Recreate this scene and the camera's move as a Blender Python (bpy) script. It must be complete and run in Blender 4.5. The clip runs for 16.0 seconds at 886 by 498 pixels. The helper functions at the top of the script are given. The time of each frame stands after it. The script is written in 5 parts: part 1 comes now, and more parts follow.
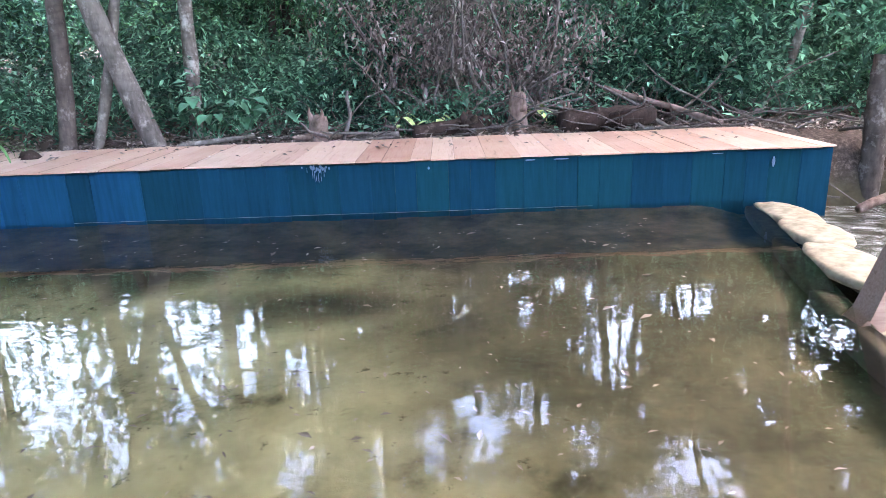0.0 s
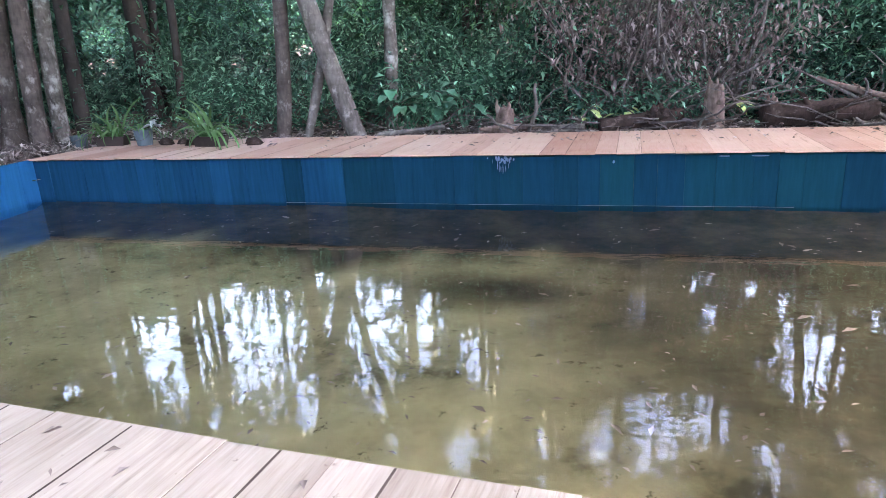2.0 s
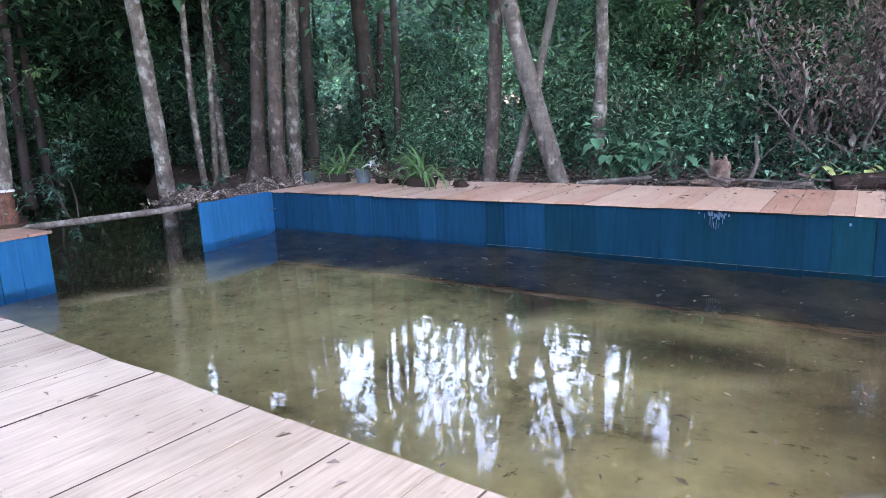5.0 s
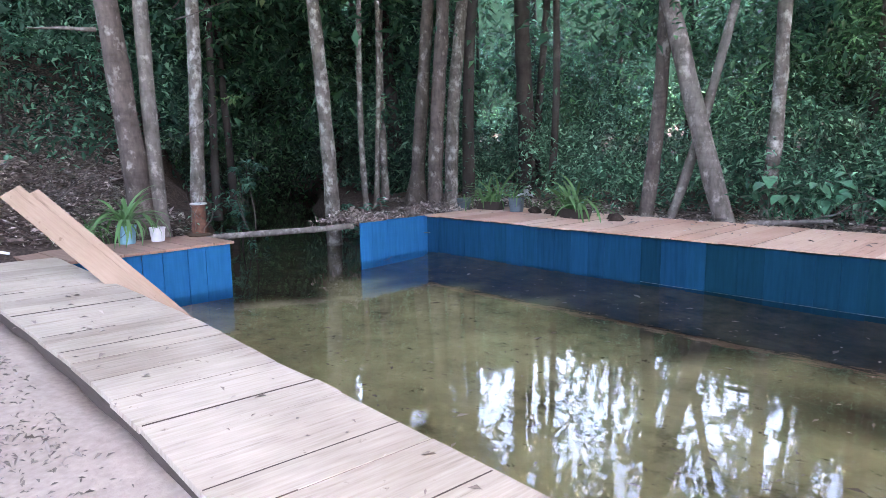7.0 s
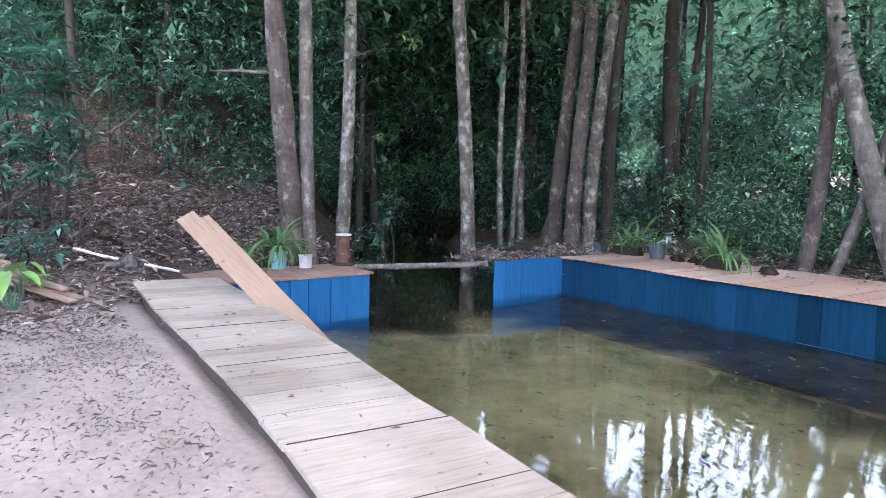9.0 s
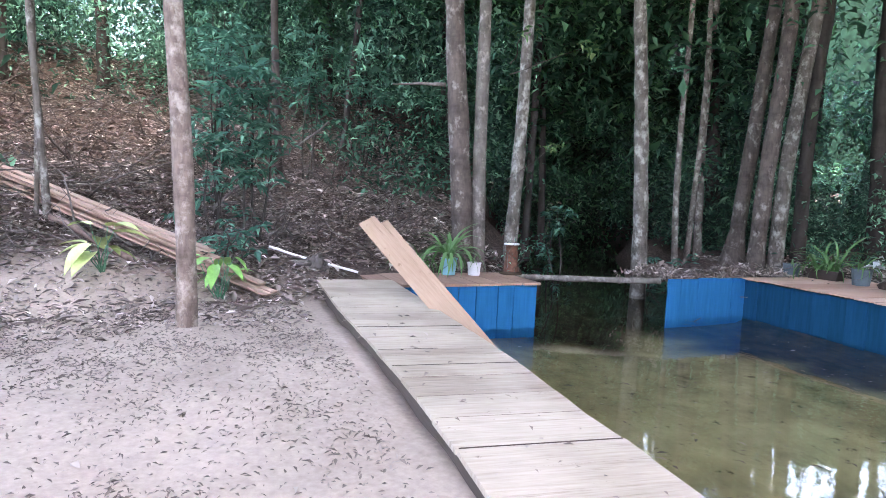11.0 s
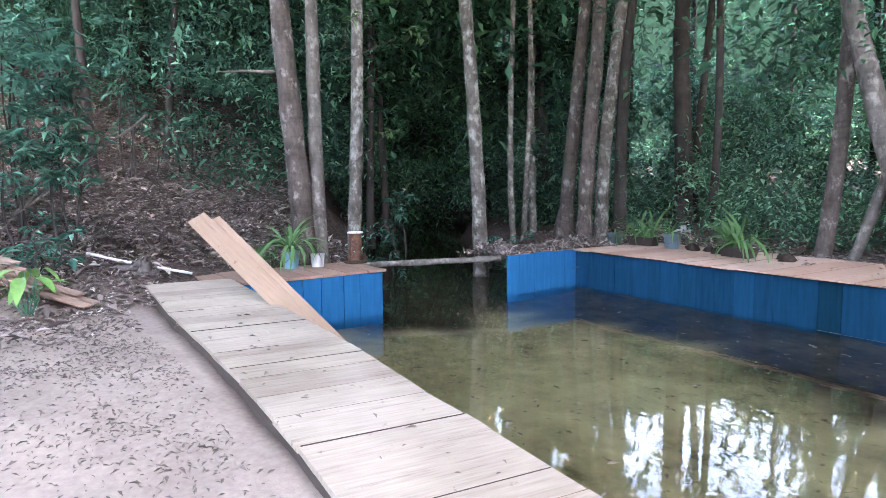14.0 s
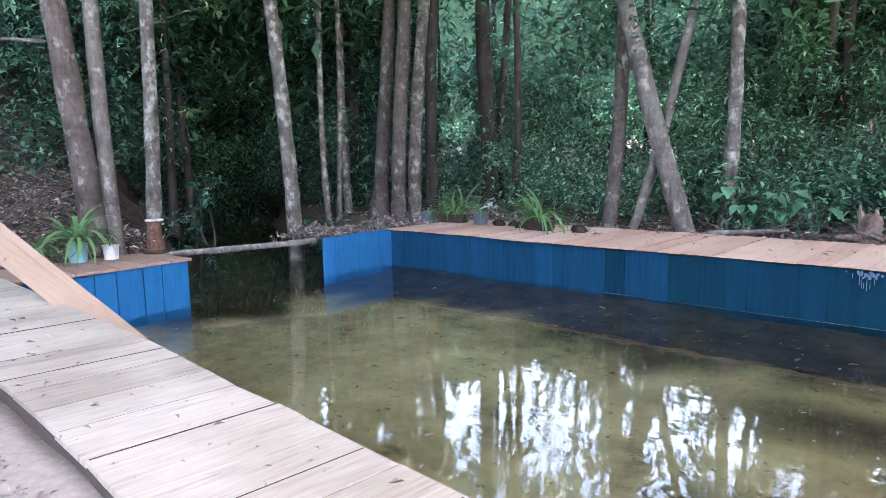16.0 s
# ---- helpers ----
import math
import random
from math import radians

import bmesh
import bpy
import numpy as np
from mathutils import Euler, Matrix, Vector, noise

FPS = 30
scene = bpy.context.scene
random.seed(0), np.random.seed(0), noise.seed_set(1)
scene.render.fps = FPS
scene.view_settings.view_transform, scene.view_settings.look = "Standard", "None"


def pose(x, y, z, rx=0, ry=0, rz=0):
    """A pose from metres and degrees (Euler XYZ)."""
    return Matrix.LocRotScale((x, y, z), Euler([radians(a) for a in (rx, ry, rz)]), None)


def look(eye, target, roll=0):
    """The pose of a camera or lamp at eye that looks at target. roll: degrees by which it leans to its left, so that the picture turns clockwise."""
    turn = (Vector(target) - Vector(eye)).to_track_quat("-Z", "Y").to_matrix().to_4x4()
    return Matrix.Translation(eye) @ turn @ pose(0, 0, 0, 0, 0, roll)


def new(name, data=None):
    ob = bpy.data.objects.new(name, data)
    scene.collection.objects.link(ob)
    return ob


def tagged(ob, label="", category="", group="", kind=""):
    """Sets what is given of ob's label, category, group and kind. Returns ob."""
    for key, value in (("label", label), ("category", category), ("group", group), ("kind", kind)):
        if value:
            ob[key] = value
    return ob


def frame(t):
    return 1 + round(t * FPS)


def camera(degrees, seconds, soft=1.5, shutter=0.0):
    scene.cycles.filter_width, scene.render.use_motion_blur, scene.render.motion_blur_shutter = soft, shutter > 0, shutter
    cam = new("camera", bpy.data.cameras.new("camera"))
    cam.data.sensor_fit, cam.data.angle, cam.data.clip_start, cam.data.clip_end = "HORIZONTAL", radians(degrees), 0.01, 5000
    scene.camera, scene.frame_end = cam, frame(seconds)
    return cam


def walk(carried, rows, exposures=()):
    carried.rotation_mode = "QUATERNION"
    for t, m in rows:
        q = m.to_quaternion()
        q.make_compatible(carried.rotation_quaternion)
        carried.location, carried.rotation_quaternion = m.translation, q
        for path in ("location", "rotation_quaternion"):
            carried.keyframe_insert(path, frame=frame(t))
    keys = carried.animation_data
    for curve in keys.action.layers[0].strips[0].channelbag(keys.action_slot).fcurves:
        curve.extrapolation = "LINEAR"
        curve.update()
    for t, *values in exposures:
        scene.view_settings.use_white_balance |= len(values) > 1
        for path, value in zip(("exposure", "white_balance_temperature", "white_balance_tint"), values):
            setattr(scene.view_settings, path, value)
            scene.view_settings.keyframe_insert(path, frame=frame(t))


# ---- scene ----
cam = camera(67.9, 16.0, 0.7)
PATH = [
    (0, (9.537, -8.234, 1.947), (9.516, -6.315, 1.384), -2.1),
    (0.5, (9.483, -8.245, 1.909), (9.349, -6.335, 1.333), -2.0),
    (1, (9.504, -8.266, 1.889), (9.231, -6.373, 1.303), -2.4),
    (1.5, (9.516, -8.352, 1.936), (9.095, -6.482, 1.366), -2.8),
    (2, (9.519, -8.404, 1.973), (8.975, -6.564, 1.41), -3.1),
    (2.5, (9.52, -8.44, 1.971), (8.917, -6.618, 1.41), -2.6),
    (3, (9.499, -8.451, 1.967), (8.853, -6.639, 1.419), -2.2),
    (3.5, (9.46, -8.393, 1.987), (8.698, -6.615, 1.478), -2.5),
    (4, (9.447, -8.406, 1.949), (8.585, -6.663, 1.48), -2.2),
    (4.5, (9.425, -8.444, 1.979), (8.477, -6.738, 1.54), -2.1),
    (5, (9.407, -8.456, 1.981), (8.34, -6.813, 1.578), -2.3),
    (7.5, (9.389, -8.508, 1.997), (7.9, -7.202, 1.72), -0.2),
    (8, (9.358, -8.517, 1.984), (7.804, -7.28, 1.749), 0.3),
    (8.5, (9.359, -8.536, 1.996), (7.754, -7.361, 1.792), 0.7),
    (9, (9.343, -8.544, 2.004), (7.668, -7.468, 1.812), 1.2),
    (9.5, (9.343, -8.583, 2.014), (7.586, -7.644, 1.836), 1.0),
    (10, (9.328, -8.623, 2.015), (7.514, -7.801, 1.838), 2.1),
    (12.5, (9.262, -8.612, 1.986), (7.334, -8.104, 1.818), 0.9),
    (13, (9.256, -8.574, 1.989), (7.385, -7.894, 1.792), 0.0),
    (13.5, (9.294, -8.553, 1.998), (7.493, -7.703, 1.815), -0.6),
    (14, (9.293, -8.506, 1.997), (7.599, -7.463, 1.791), -0.4),
    (14.5, (9.309, -8.469, 1.996), (7.689, -7.32, 1.764), -1.2),
    (15, (9.307, -8.441, 1.991), (7.779, -7.176, 1.73), -0.7),
    (15.5, (9.283, -8.42, 1.988), (7.838, -7.065, 1.714), -0.9),
    (16, (9.315, -8.431, 1.998), (7.971, -6.975, 1.727), -1.1),
]
walk(cam, [(t, look(eye, target, roll)) for t, eye, target, roll in PATH], [(0, 5.27, 7400, 24), (1.5, 5.1, 7500, 25), (3, 4.84, 7600, 27), (5, 4.95, 7600, 28), (8, 4.96, 7650, 26), (10, 4.93, 7700, 25), (12.5, 5.05, 7900, 23), (16, 5.05, 7650, 24)])

# ---------------------------------------------------------------- world, sun and exposure
SKY_TURN = radians(100)
world = bpy.data.worlds.new("overcast_sky")
scene.world = world
world.use_nodes = True
wn = world.node_tree
sky = wn.nodes.new("ShaderNodeTexSky")
sky.sky_type, sky.sun_disc = "NISHITA", False
sky.sun_elevation, sky.sun_rotation = radians(62), SKY_TURN
sky.air_density, sky.dust_density, sky.ozone_density = 1.0, 2.0, 2.0
wn.nodes["Background"].inputs["Strength"].default_value = 0.15
wn.links.new(sky.outputs["Color"], wn.nodes["Background"].inputs["Color"])
sun = new("sun", bpy.data.lights.new("sun", "SUN"))
sun.data.energy, sun.data.angle, sun.data.color = 0.5, radians(30), (1.0, 0.97, 0.93)
sun.matrix_world = look((20, -3, 30), (5, 0, 0))


# ---------------------------------------------------------------- small helpers
def link_mesh(name, verts, faces, material, smooth=False):
    me = bpy.data.meshes.new(name)
    me.from_pydata([tuple(v) for v in verts], [], faces)
    me.update()
    if material:
        me.materials.append(material)
    if smooth:
        me.shade_smooth()
    return new(name, me)


def part(name, bm, material, parent, label="", smooth=False):
    """A bmesh as one mesh object under a thing or a part."""
    me = bpy.data.meshes.new(name)
    bm.to_mesh(me)
    bm.free()
    me.materials.append(material)
    if smooth:
        me.shade_smooth()
    ob = new(name, me)
    ob.parent = parent
    if label:
        ob["label"] = label
    return ob


def thing(name, place, label, category, group="", turn=0.0, kind=""):
    ob = new(name)
    ob.empty_display_size = 0.1
    ob.matrix_world = pose(*place, 0, 0, turn)
    return tagged(ob, label, category, group, kind)


def add_box(bm, lo, hi, m=None, bevel=0.0, rough=0.0, rng=None):
    lo, hi = Vector(lo), Vector(hi)
    vs = []
    for k in range(8):
        p = Vector((hi[n] if k >> n & 1 else lo[n] for n in range(3)))
        if rough and rng:
            p += Vector((rng.uniform(-rough, rough) for _ in range(3)))
        vs.append(bm.verts.new(m @ p if m else p))
    fs = [bm.faces.new([vs[i] for i in f]) for f in ((0, 2, 3, 1), (4, 5, 7, 6), (0, 1, 5, 4), (2, 6, 7, 3), (0, 4, 6, 2), (1, 3, 7, 5))]
    if bevel:
        es = list({e for f in fs for e in f.edges})
        bmesh.ops.bevel(bm, geom=es, offset=bevel, segments=1, affect="EDGES")
    return bm


def tube_data(points, radii, seg=10, lump=0.0, seed=0, cap=True):
    """Vertices and faces of a tapered, slightly lumpy tube along points."""
    rng = np.random.default_rng(seed)
    pts = [Vector(p) for p in points]
    verts, faces = [], []
    ref = Vector((0.31, 0.95, 0.05))
    for i, p in enumerate(pts):
        d = (pts[min(i + 1, len(pts) - 1)] - pts[max(i - 1, 0)]).normalized()
        a = d.cross(ref).normalized()
        b = d.cross(a)
        for s in range(seg):
            an = 2 * math.pi * s / seg
            r = radii[i] * (1 + lump * rng.uniform(-1, 1))
            verts.append(p + (a * math.cos(an) + b * math.sin(an)) * r)
    for i in range(len(pts) - 1):
        for s in range(seg):
            t = (s + 1) % seg
            faces.append((i * seg + s, i * seg + t, (i + 1) * seg + t, (i + 1) * seg + s))
    if cap:
        faces.append(tuple(range(seg))[::-1])
        faces.append(tuple((len(pts) - 1) * seg + s for s in range(seg)))
    return verts, faces


def tube(name, points, radii, material, parent=None, seg=10, lump=0.0, seed=0, label=""):
    v, f = tube_data(points, radii, seg, lump, seed)
    ob = link_mesh(name, v, f, material, True)
    ob.parent = parent
    if label:
        ob["label"] = label
    return ob


def tubes(name, many, material, parent=None):
    """Several tubes joined in one mesh: (points, radii, seg) each."""
    V, F = [], []
    for k, (points, radii, seg) in enumerate(many):
        v, f = tube_data(points, radii, seg, 0.05, k)
        F += [tuple(i + len(V) for i in q) for q in f]
        V += v
    ob = link_mesh(name, V, F, material, True)
    ob.parent = parent
    return ob


def bent(p0, p1, n=8, sway=0.05, seed=0):
    """Points from p0 to p1 with a gentle irregular sway."""
    rng = np.random.default_rng(seed)
    a, b = Vector(p0), Vector(p1)
    ph, out = rng.uniform(0, 6.28, 4), []
    for i in range(n + 1):
        t = i / n
        s = sway * math.sin(math.pi * t) ** 0.5 if t not in (0, 1) else 0
        out.append(a.lerp(b, t) + Vector((s * math.sin(5 * t + ph[0]), s * math.sin(4 * t + ph[1]), 0)))
    return out


def leaf_mesh(name, centres, size, material, seed=0, droop=0.35, width=0.42, spread=0.3, parent=None, tilt=0.45):
    """Many separate folded leaves, one at each centre (n x 3)."""
    rng = np.random.default_rng(seed)
    c = np.asarray(centres, float)
    n = len(c)
    an, el = rng.uniform(0, 2 * np.pi, n), rng.normal(-droop, tilt, n)
    L = size * rng.lognormal(0, spread, n)
    d = np.stack([np.cos(an) * np.cos(el), np.sin(an) * np.cos(el), np.sin(el)], 1)
    s = np.stack([-np.sin(an), np.cos(an), rng.normal(0, tilt * 0.75, n)], 1)
    s /= np.linalg.norm(s, axis=1)[:, None]
    up = np.cross(d, s)
    W = (L * width * rng.uniform(0.7, 1.2, n))[:, None]
    L = L[:, None]
    fold = 0.12 * L
    v = np.stack([c, c + d * L * 0.45 + s * W * 0.5 + up * fold, c + d * L - up * fold * 0.8, c + d * L * 0.45 - s * W * 0.5 + up * fold], 1).reshape(-1, 3)
    k = np.arange(n) * 4
    tri = np.stack([np.stack([k, k + 1, k + 2], 1), np.stack([k, k + 2, k + 3], 1)], 1).reshape(-1)
    me = bpy.data.meshes.new(name)
    me.vertices.add(4 * n)
    me.vertices.foreach_set("co", v.ravel())
    me.loops.add(6 * n)
    me.loops.foreach_set("vertex_index", tri.astype(np.int32))
    me.polygons.add(2 * n)
    me.polygons.foreach_set("loop_start", np.arange(0, 6 * n, 3, dtype=np.int32))
    me.update(calc_edges=True)
    me.validate()
    me.materials.append(material)
    ob = new(name, me)
    ob.parent = parent
    return ob


# ---------------------------------------------------------------- materials
def mat(name, rough=0.7, spec=0.3):
    m = bpy.data.materials.new(name)
    m.use_nodes = True
    b = m.node_tree.nodes["Principled BSDF"]
    b.inputs["Roughness"].default_value = rough
    b.inputs["Specular IOR Level"].default_value = spec
    return m, m.node_tree, b


def node(nt, kind, **kw):
    n = nt.nodes.new(kind)
    for k, v in kw.items():
        if k in n.inputs:
            n.inputs[k].default_value = v
    return n


def ramp(nt, src, stops):
    r = nt.nodes.new("ShaderNodeValToRGB")
    el = r.color_ramp.elements
    while len(el) < len(stops):
        el.new(0.5)
    for e, (p, c) in zip(el, stops):
        e.position, e.color = p, (*c, 1)
    nt.links.new(src, r.inputs["Fac"])
    return r.outputs["Color"]


def noise_tex(nt, scale, detail=4.0, stretch=None, coord="Object", rough=0.55):
    tc = nt.nodes.new("ShaderNodeTexCoord")
    src = tc.outputs[coord]
    if stretch:
        mp = nt.nodes.new("ShaderNodeMapping")
        mp.inputs["Scale"].default_value = stretch
        nt.links.new(src, mp.inputs["Vector"])
        src = mp.outputs["Vector"]
    n = nt.nodes.new("ShaderNodeTexNoise")
    n.inputs["Scale"].default_value, n.inputs["Detail"].default_value, n.inputs["Roughness"].default_value = scale, detail, rough
    nt.links.new(src, n.inputs["Vector"])
    return n.outputs["Fac"]


def mix(nt, fac, a, b, mode="MIX"):
    n = nt.nodes.new("ShaderNodeMix")
    n.data_type, n.blend_type = "RGBA", mode
    for sock, val in ((n.inputs[0], fac), (n.inputs[6], a), (n.inputs[7], b)):
        if isinstance(val, bpy.types.NodeSocket):
            nt.links.new(val, sock)
        elif isinstance(val, tuple):
            sock.default_value = (*val, 1)
        else:
            sock.default_value = val
    return n.outputs[2]


def bump(nt, b, height, strength=0.4, distance=0.02):
    n = nt.nodes.new("ShaderNodeBump")
    n.inputs["Strength"].default_value, n.inputs["Distance"].default_value = strength, distance
    nt.links.new(height, n.inputs["Height"])
    nt.links.new(n.outputs["Normal"], b.inputs["Normal"])


def wood(name, dark, mid, light, stretch, rough=0.75, vary=0.4):
    """Sawn timber: grain along the short scale axis, boards differing by object."""
    m, nt, b = mat(name, rough, 0.25)
    g = noise_tex(nt, 6.0, 6.0, stretch)
    col = ramp(nt, g, [(0.15, dark), (0.42, mid), (0.75, light)])
    big = noise_tex(nt, 1.3, 3.0)
    col = mix(nt, 0.35, col, ramp(nt, big, [(0.35, dark), (0.65, light)]))
    info = nt.nodes.new("ShaderNodeObjectInfo")
    col = mix(nt, vary, col, ramp(nt, info.outputs["Random"], [(0.0, mid), (0.5, light), (1.0, dark)]))
    streak = noise_tex(nt, 3.0, 7.0, tuple(v * 0.6 for v in stretch), rough=0.7)
    crack = ramp(nt, streak, [(0.3, (0.5, 0.45, 0.42)), (0.42, (1, 1, 1)), (1.0, (1, 1, 1))])
    col = mix(nt, 0.8, col, crack, "MULTIPLY")
    spot = noise_tex(nt, 11.0, 4.0, rough=0.7)
    col = mix(nt, ramp(nt, spot, [(0.66, (0, 0, 0)), (0.72, (0.7, 0.7, 0.7))]), col, dark)
    nt.links.new(col, b.inputs["Base Color"])
    bump(nt, b, g, 0.35, 0.006)
    return m


def bark(name, dark, mid, pale, patch=0.6, scale=1.0):
    m, nt, b = mat(name, 0.9, 0.15)
    g = noise_tex(nt, 9.0 * scale, 6.0, (1, 1, 0.35))
    col = ramp(nt, g, [(0.3, dark), (0.6, mid)])
    p = noise_tex(nt, 3.0 * scale, 6.0, (1, 1, 0.8), rough=0.68)
    tone = noise_tex(nt, 1.1 * scale, 3.0, (1, 1, 0.8))
    col = mix(nt, 0.5, col, ramp(nt, tone, [(0.35, dark), (0.65, mid)]))
    mask = ramp(nt, p, [(patch - 0.05, (0, 0, 0)), (patch + 0.1, (0.75, 0.75, 0.75))])
    col = mix(nt, mask, col, pale)
    ring = noise_tex(nt, 1.6 * scale, 5.0, (0.9, 0.9, 2.6), rough=0.7)
    col = mix(nt, 0.5, col, ramp(nt, ring, [(0.32, (0.4, 0.38, 0.37)), (0.52, (1, 1, 1))]), "MULTIPLY")
    nt.links.new(col, b.inputs["Base Color"])
    bump(nt, b, g, 0.7, 0.02)
    return m


def leafy(name, dark, mid, light, trans=0.35):
    m, nt, b = mat(name, 0.5, 0.28)
    geo = nt.nodes.new("ShaderNodeNewGeometry")
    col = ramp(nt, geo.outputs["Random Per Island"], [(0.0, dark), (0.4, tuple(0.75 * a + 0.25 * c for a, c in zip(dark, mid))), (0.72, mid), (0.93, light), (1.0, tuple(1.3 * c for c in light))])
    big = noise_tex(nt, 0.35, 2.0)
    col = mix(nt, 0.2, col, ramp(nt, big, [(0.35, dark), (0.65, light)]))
    nt.links.new(col, b.inputs["Base Color"])
    tr = nt.nodes.new("ShaderNodeBsdfTranslucent")
    nt.links.new(col, tr.inputs["Color"])
    mx = nt.nodes.new("ShaderNodeMixShader")
    mx.inputs[0].default_value = trans
    nt.links.new(b.outputs[0], mx.inputs[1])
    nt.links.new(tr.outputs[0], mx.inputs[2])
    nt.links.new(mx.outputs[0], nt.nodes["Material Output"].inputs["Surface"])
    return m


def plain(name, colour, rough=0.6, spec=0.3, vary=0.25, scale=8.0, metal=0.0):
    m, nt, b = mat(name, rough, spec)
    n = noise_tex(nt, scale, 5.0)
    lo, hi = tuple(c * (1 - vary) for c in colour), tuple(min(1, c * (1 + vary)) for c in colour)
    nt.links.new(ramp(nt, n, [(0.3, lo), (0.7, hi)]), b.inputs["Base Color"])
    b.inputs["Metallic"].default_value = metal
    bump(nt, b, n, 0.2, 0.01)
    return m


DECK = wood("weathered_deck_timber", (0.14, 0.1, 0.076), (0.385, 0.316, 0.252), (0.56, 0.487, 0.405), (9, 0.6, 3), vary=0.28)
CAP = wood("fresh_sawn_orange_timber", (0.3, 0.13, 0.09), (0.47, 0.28, 0.205), (0.6, 0.44, 0.36), (9, 0.6, 3), vary=0.6)
CAP_OLD = wood("worn_reddish_timber", (0.13, 0.07, 0.05), (0.26, 0.155, 0.115), (0.38, 0.26, 0.21), (9, 0.6, 3))
STACK = wood("sawn_brown_timber", (0.17, 0.1, 0.08), (0.33, 0.215, 0.17), (0.47, 0.35, 0.29), (0.6, 9, 9))
# Next two timbers have the shade under the deck put into their colour.
REDWOOD_DARK = wood("shaded_dark_timber", (0.03, 0.022, 0.018), (0.07, 0.05, 0.04), (0.12, 0.09, 0.075), (0.6, 9, 9))
BEAM = wood("shaded_brown_timber", (0.03, 0.022, 0.018), (0.065, 0.05, 0.042), (0.11, 0.085, 0.073), (0.6, 9, 9))
PLANK = wood("pale_leaning_timber", (0.15, 0.085, 0.05), (0.27, 0.175, 0.12), (0.37, 0.26, 0.19), (9, 9, 0.6))


def blue_paint(name, low, high, other, vary=0.35):
    m, nt, b = mat(name, 0.85, 0.02)
    g = noise_tex(nt, 5.0, 5.0, (4, 4, 0.35))
    col = ramp(nt, g, [(0.3, low), (0.7, high)])
    info = nt.nodes.new("ShaderNodeObjectInfo")
    col = mix(nt, vary, col, ramp(nt, info.outputs["Random"], [(0.0, other), (0.5, low), (1.0, high)]))
    chip = noise_tex(nt, 14.0, 6.0, rough=0.75)
    mask = ramp(nt, chip, [(0.72, (0, 0, 0)), (0.76, (1, 1, 1))])
    col = mix(nt, mask, col, (0.25, 0.3, 0.36))
    nt.links.new(col, b.inputs["Base Color"])
    bump(nt, b, g, 0.3, 0.006)
    return m


# One blue paint: the two darker tones have the north wall's shade put in.
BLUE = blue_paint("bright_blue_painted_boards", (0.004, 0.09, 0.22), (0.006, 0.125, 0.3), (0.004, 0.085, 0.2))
BLUE_SHADE = blue_paint("shaded_blue_painted_boards", (0.0015, 0.023, 0.04), (0.002, 0.038, 0.074), (0.002, 0.043, 0.055), 0.5)
BLUE_HALF_SHADE = blue_paint("half_shaded_blue_painted_boards", (0.002, 0.032, 0.07), (0.003, 0.055, 0.12), (0.002, 0.042, 0.085), 0.5)


def ground_material():
    """Grey sand with scattered leaf litter; litter takes over on the banks and slopes; olive silt under water."""
    m, nt, b = mat("sand_and_leaf_litter", 0.95, 0.1)
    fine = noise_tex(nt, 22.0, 6.0)
    sand = ramp(nt, fine, [(0.3, (0.35, 0.283, 0.248)), (0.7, (0.54, 0.445, 0.385))])
    sand = mix(nt, 0.4, sand, ramp(nt, noise_tex(nt, 0.9, 5.0, rough=0.65), [(0.32, (0.22, 0.175, 0.153)), (0.6, (0.55, 0.457, 0.395))]))
    lit = noise_tex(nt, 16.0, 8.0, rough=0.8)
    # Darkest stops stand in for the shade between the fallen leaves.
    litter = ramp(nt, lit, [(0.34, (0.018, 0.013, 0.012)), (0.5, (0.065, 0.048, 0.042)), (0.62, (0.15, 0.116, 0.104)), (0.75, (0.31, 0.26, 0.24))])
    att = nt.nodes.new("ShaderNodeAttribute")
    att.attribute_name = "cover"
    sep = nt.nodes.new("ShaderNodeSeparateColor")
    nt.links.new(att.outputs["Color"], sep.inputs[0])
    col = mix(nt, sep.outputs[0], sand, litter)
    silt = ramp(nt, noise_tex(nt, 1.1, 6.0, rough=0.65), [(0.3, (0.08, 0.073, 0.04)), (0.4, (0.245, 0.222, 0.126)), (0.66, (0.42, 0.385, 0.225))])
    # Dark bed tones: weed, and the walls' shade and reflection put into colour.
    weed_and_shade = ramp(nt, noise_tex(nt, 3.0, 7.0, (1, 2.2, 1), rough=0.75), [(0.3, (0.016, 0.016, 0.014)), (0.7, (0.046, 0.039, 0.028))])
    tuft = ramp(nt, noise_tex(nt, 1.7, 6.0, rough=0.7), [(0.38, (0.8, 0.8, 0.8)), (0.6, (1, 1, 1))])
    silt = mix(nt, mix(nt, 0.6, sep.outputs[2], tuft, "MULTIPLY"), silt, weed_and_shade)
    fleck = ramp(nt, noise_tex(nt, 7.0, 5.0, rough=0.75), [(0.6, (0, 0, 0)), (0.68, (0.85, 0.85, 0.85))])
    silt = mix(nt, fleck, silt, (0.05, 0.04, 0.02))
    col = mix(nt, sep.outputs[1], col, silt)
    nt.links.new(col, b.inputs["Base Color"])
    bump(nt, b, lit, 0.5, 0.03)
    return m


GROUND = ground_material()


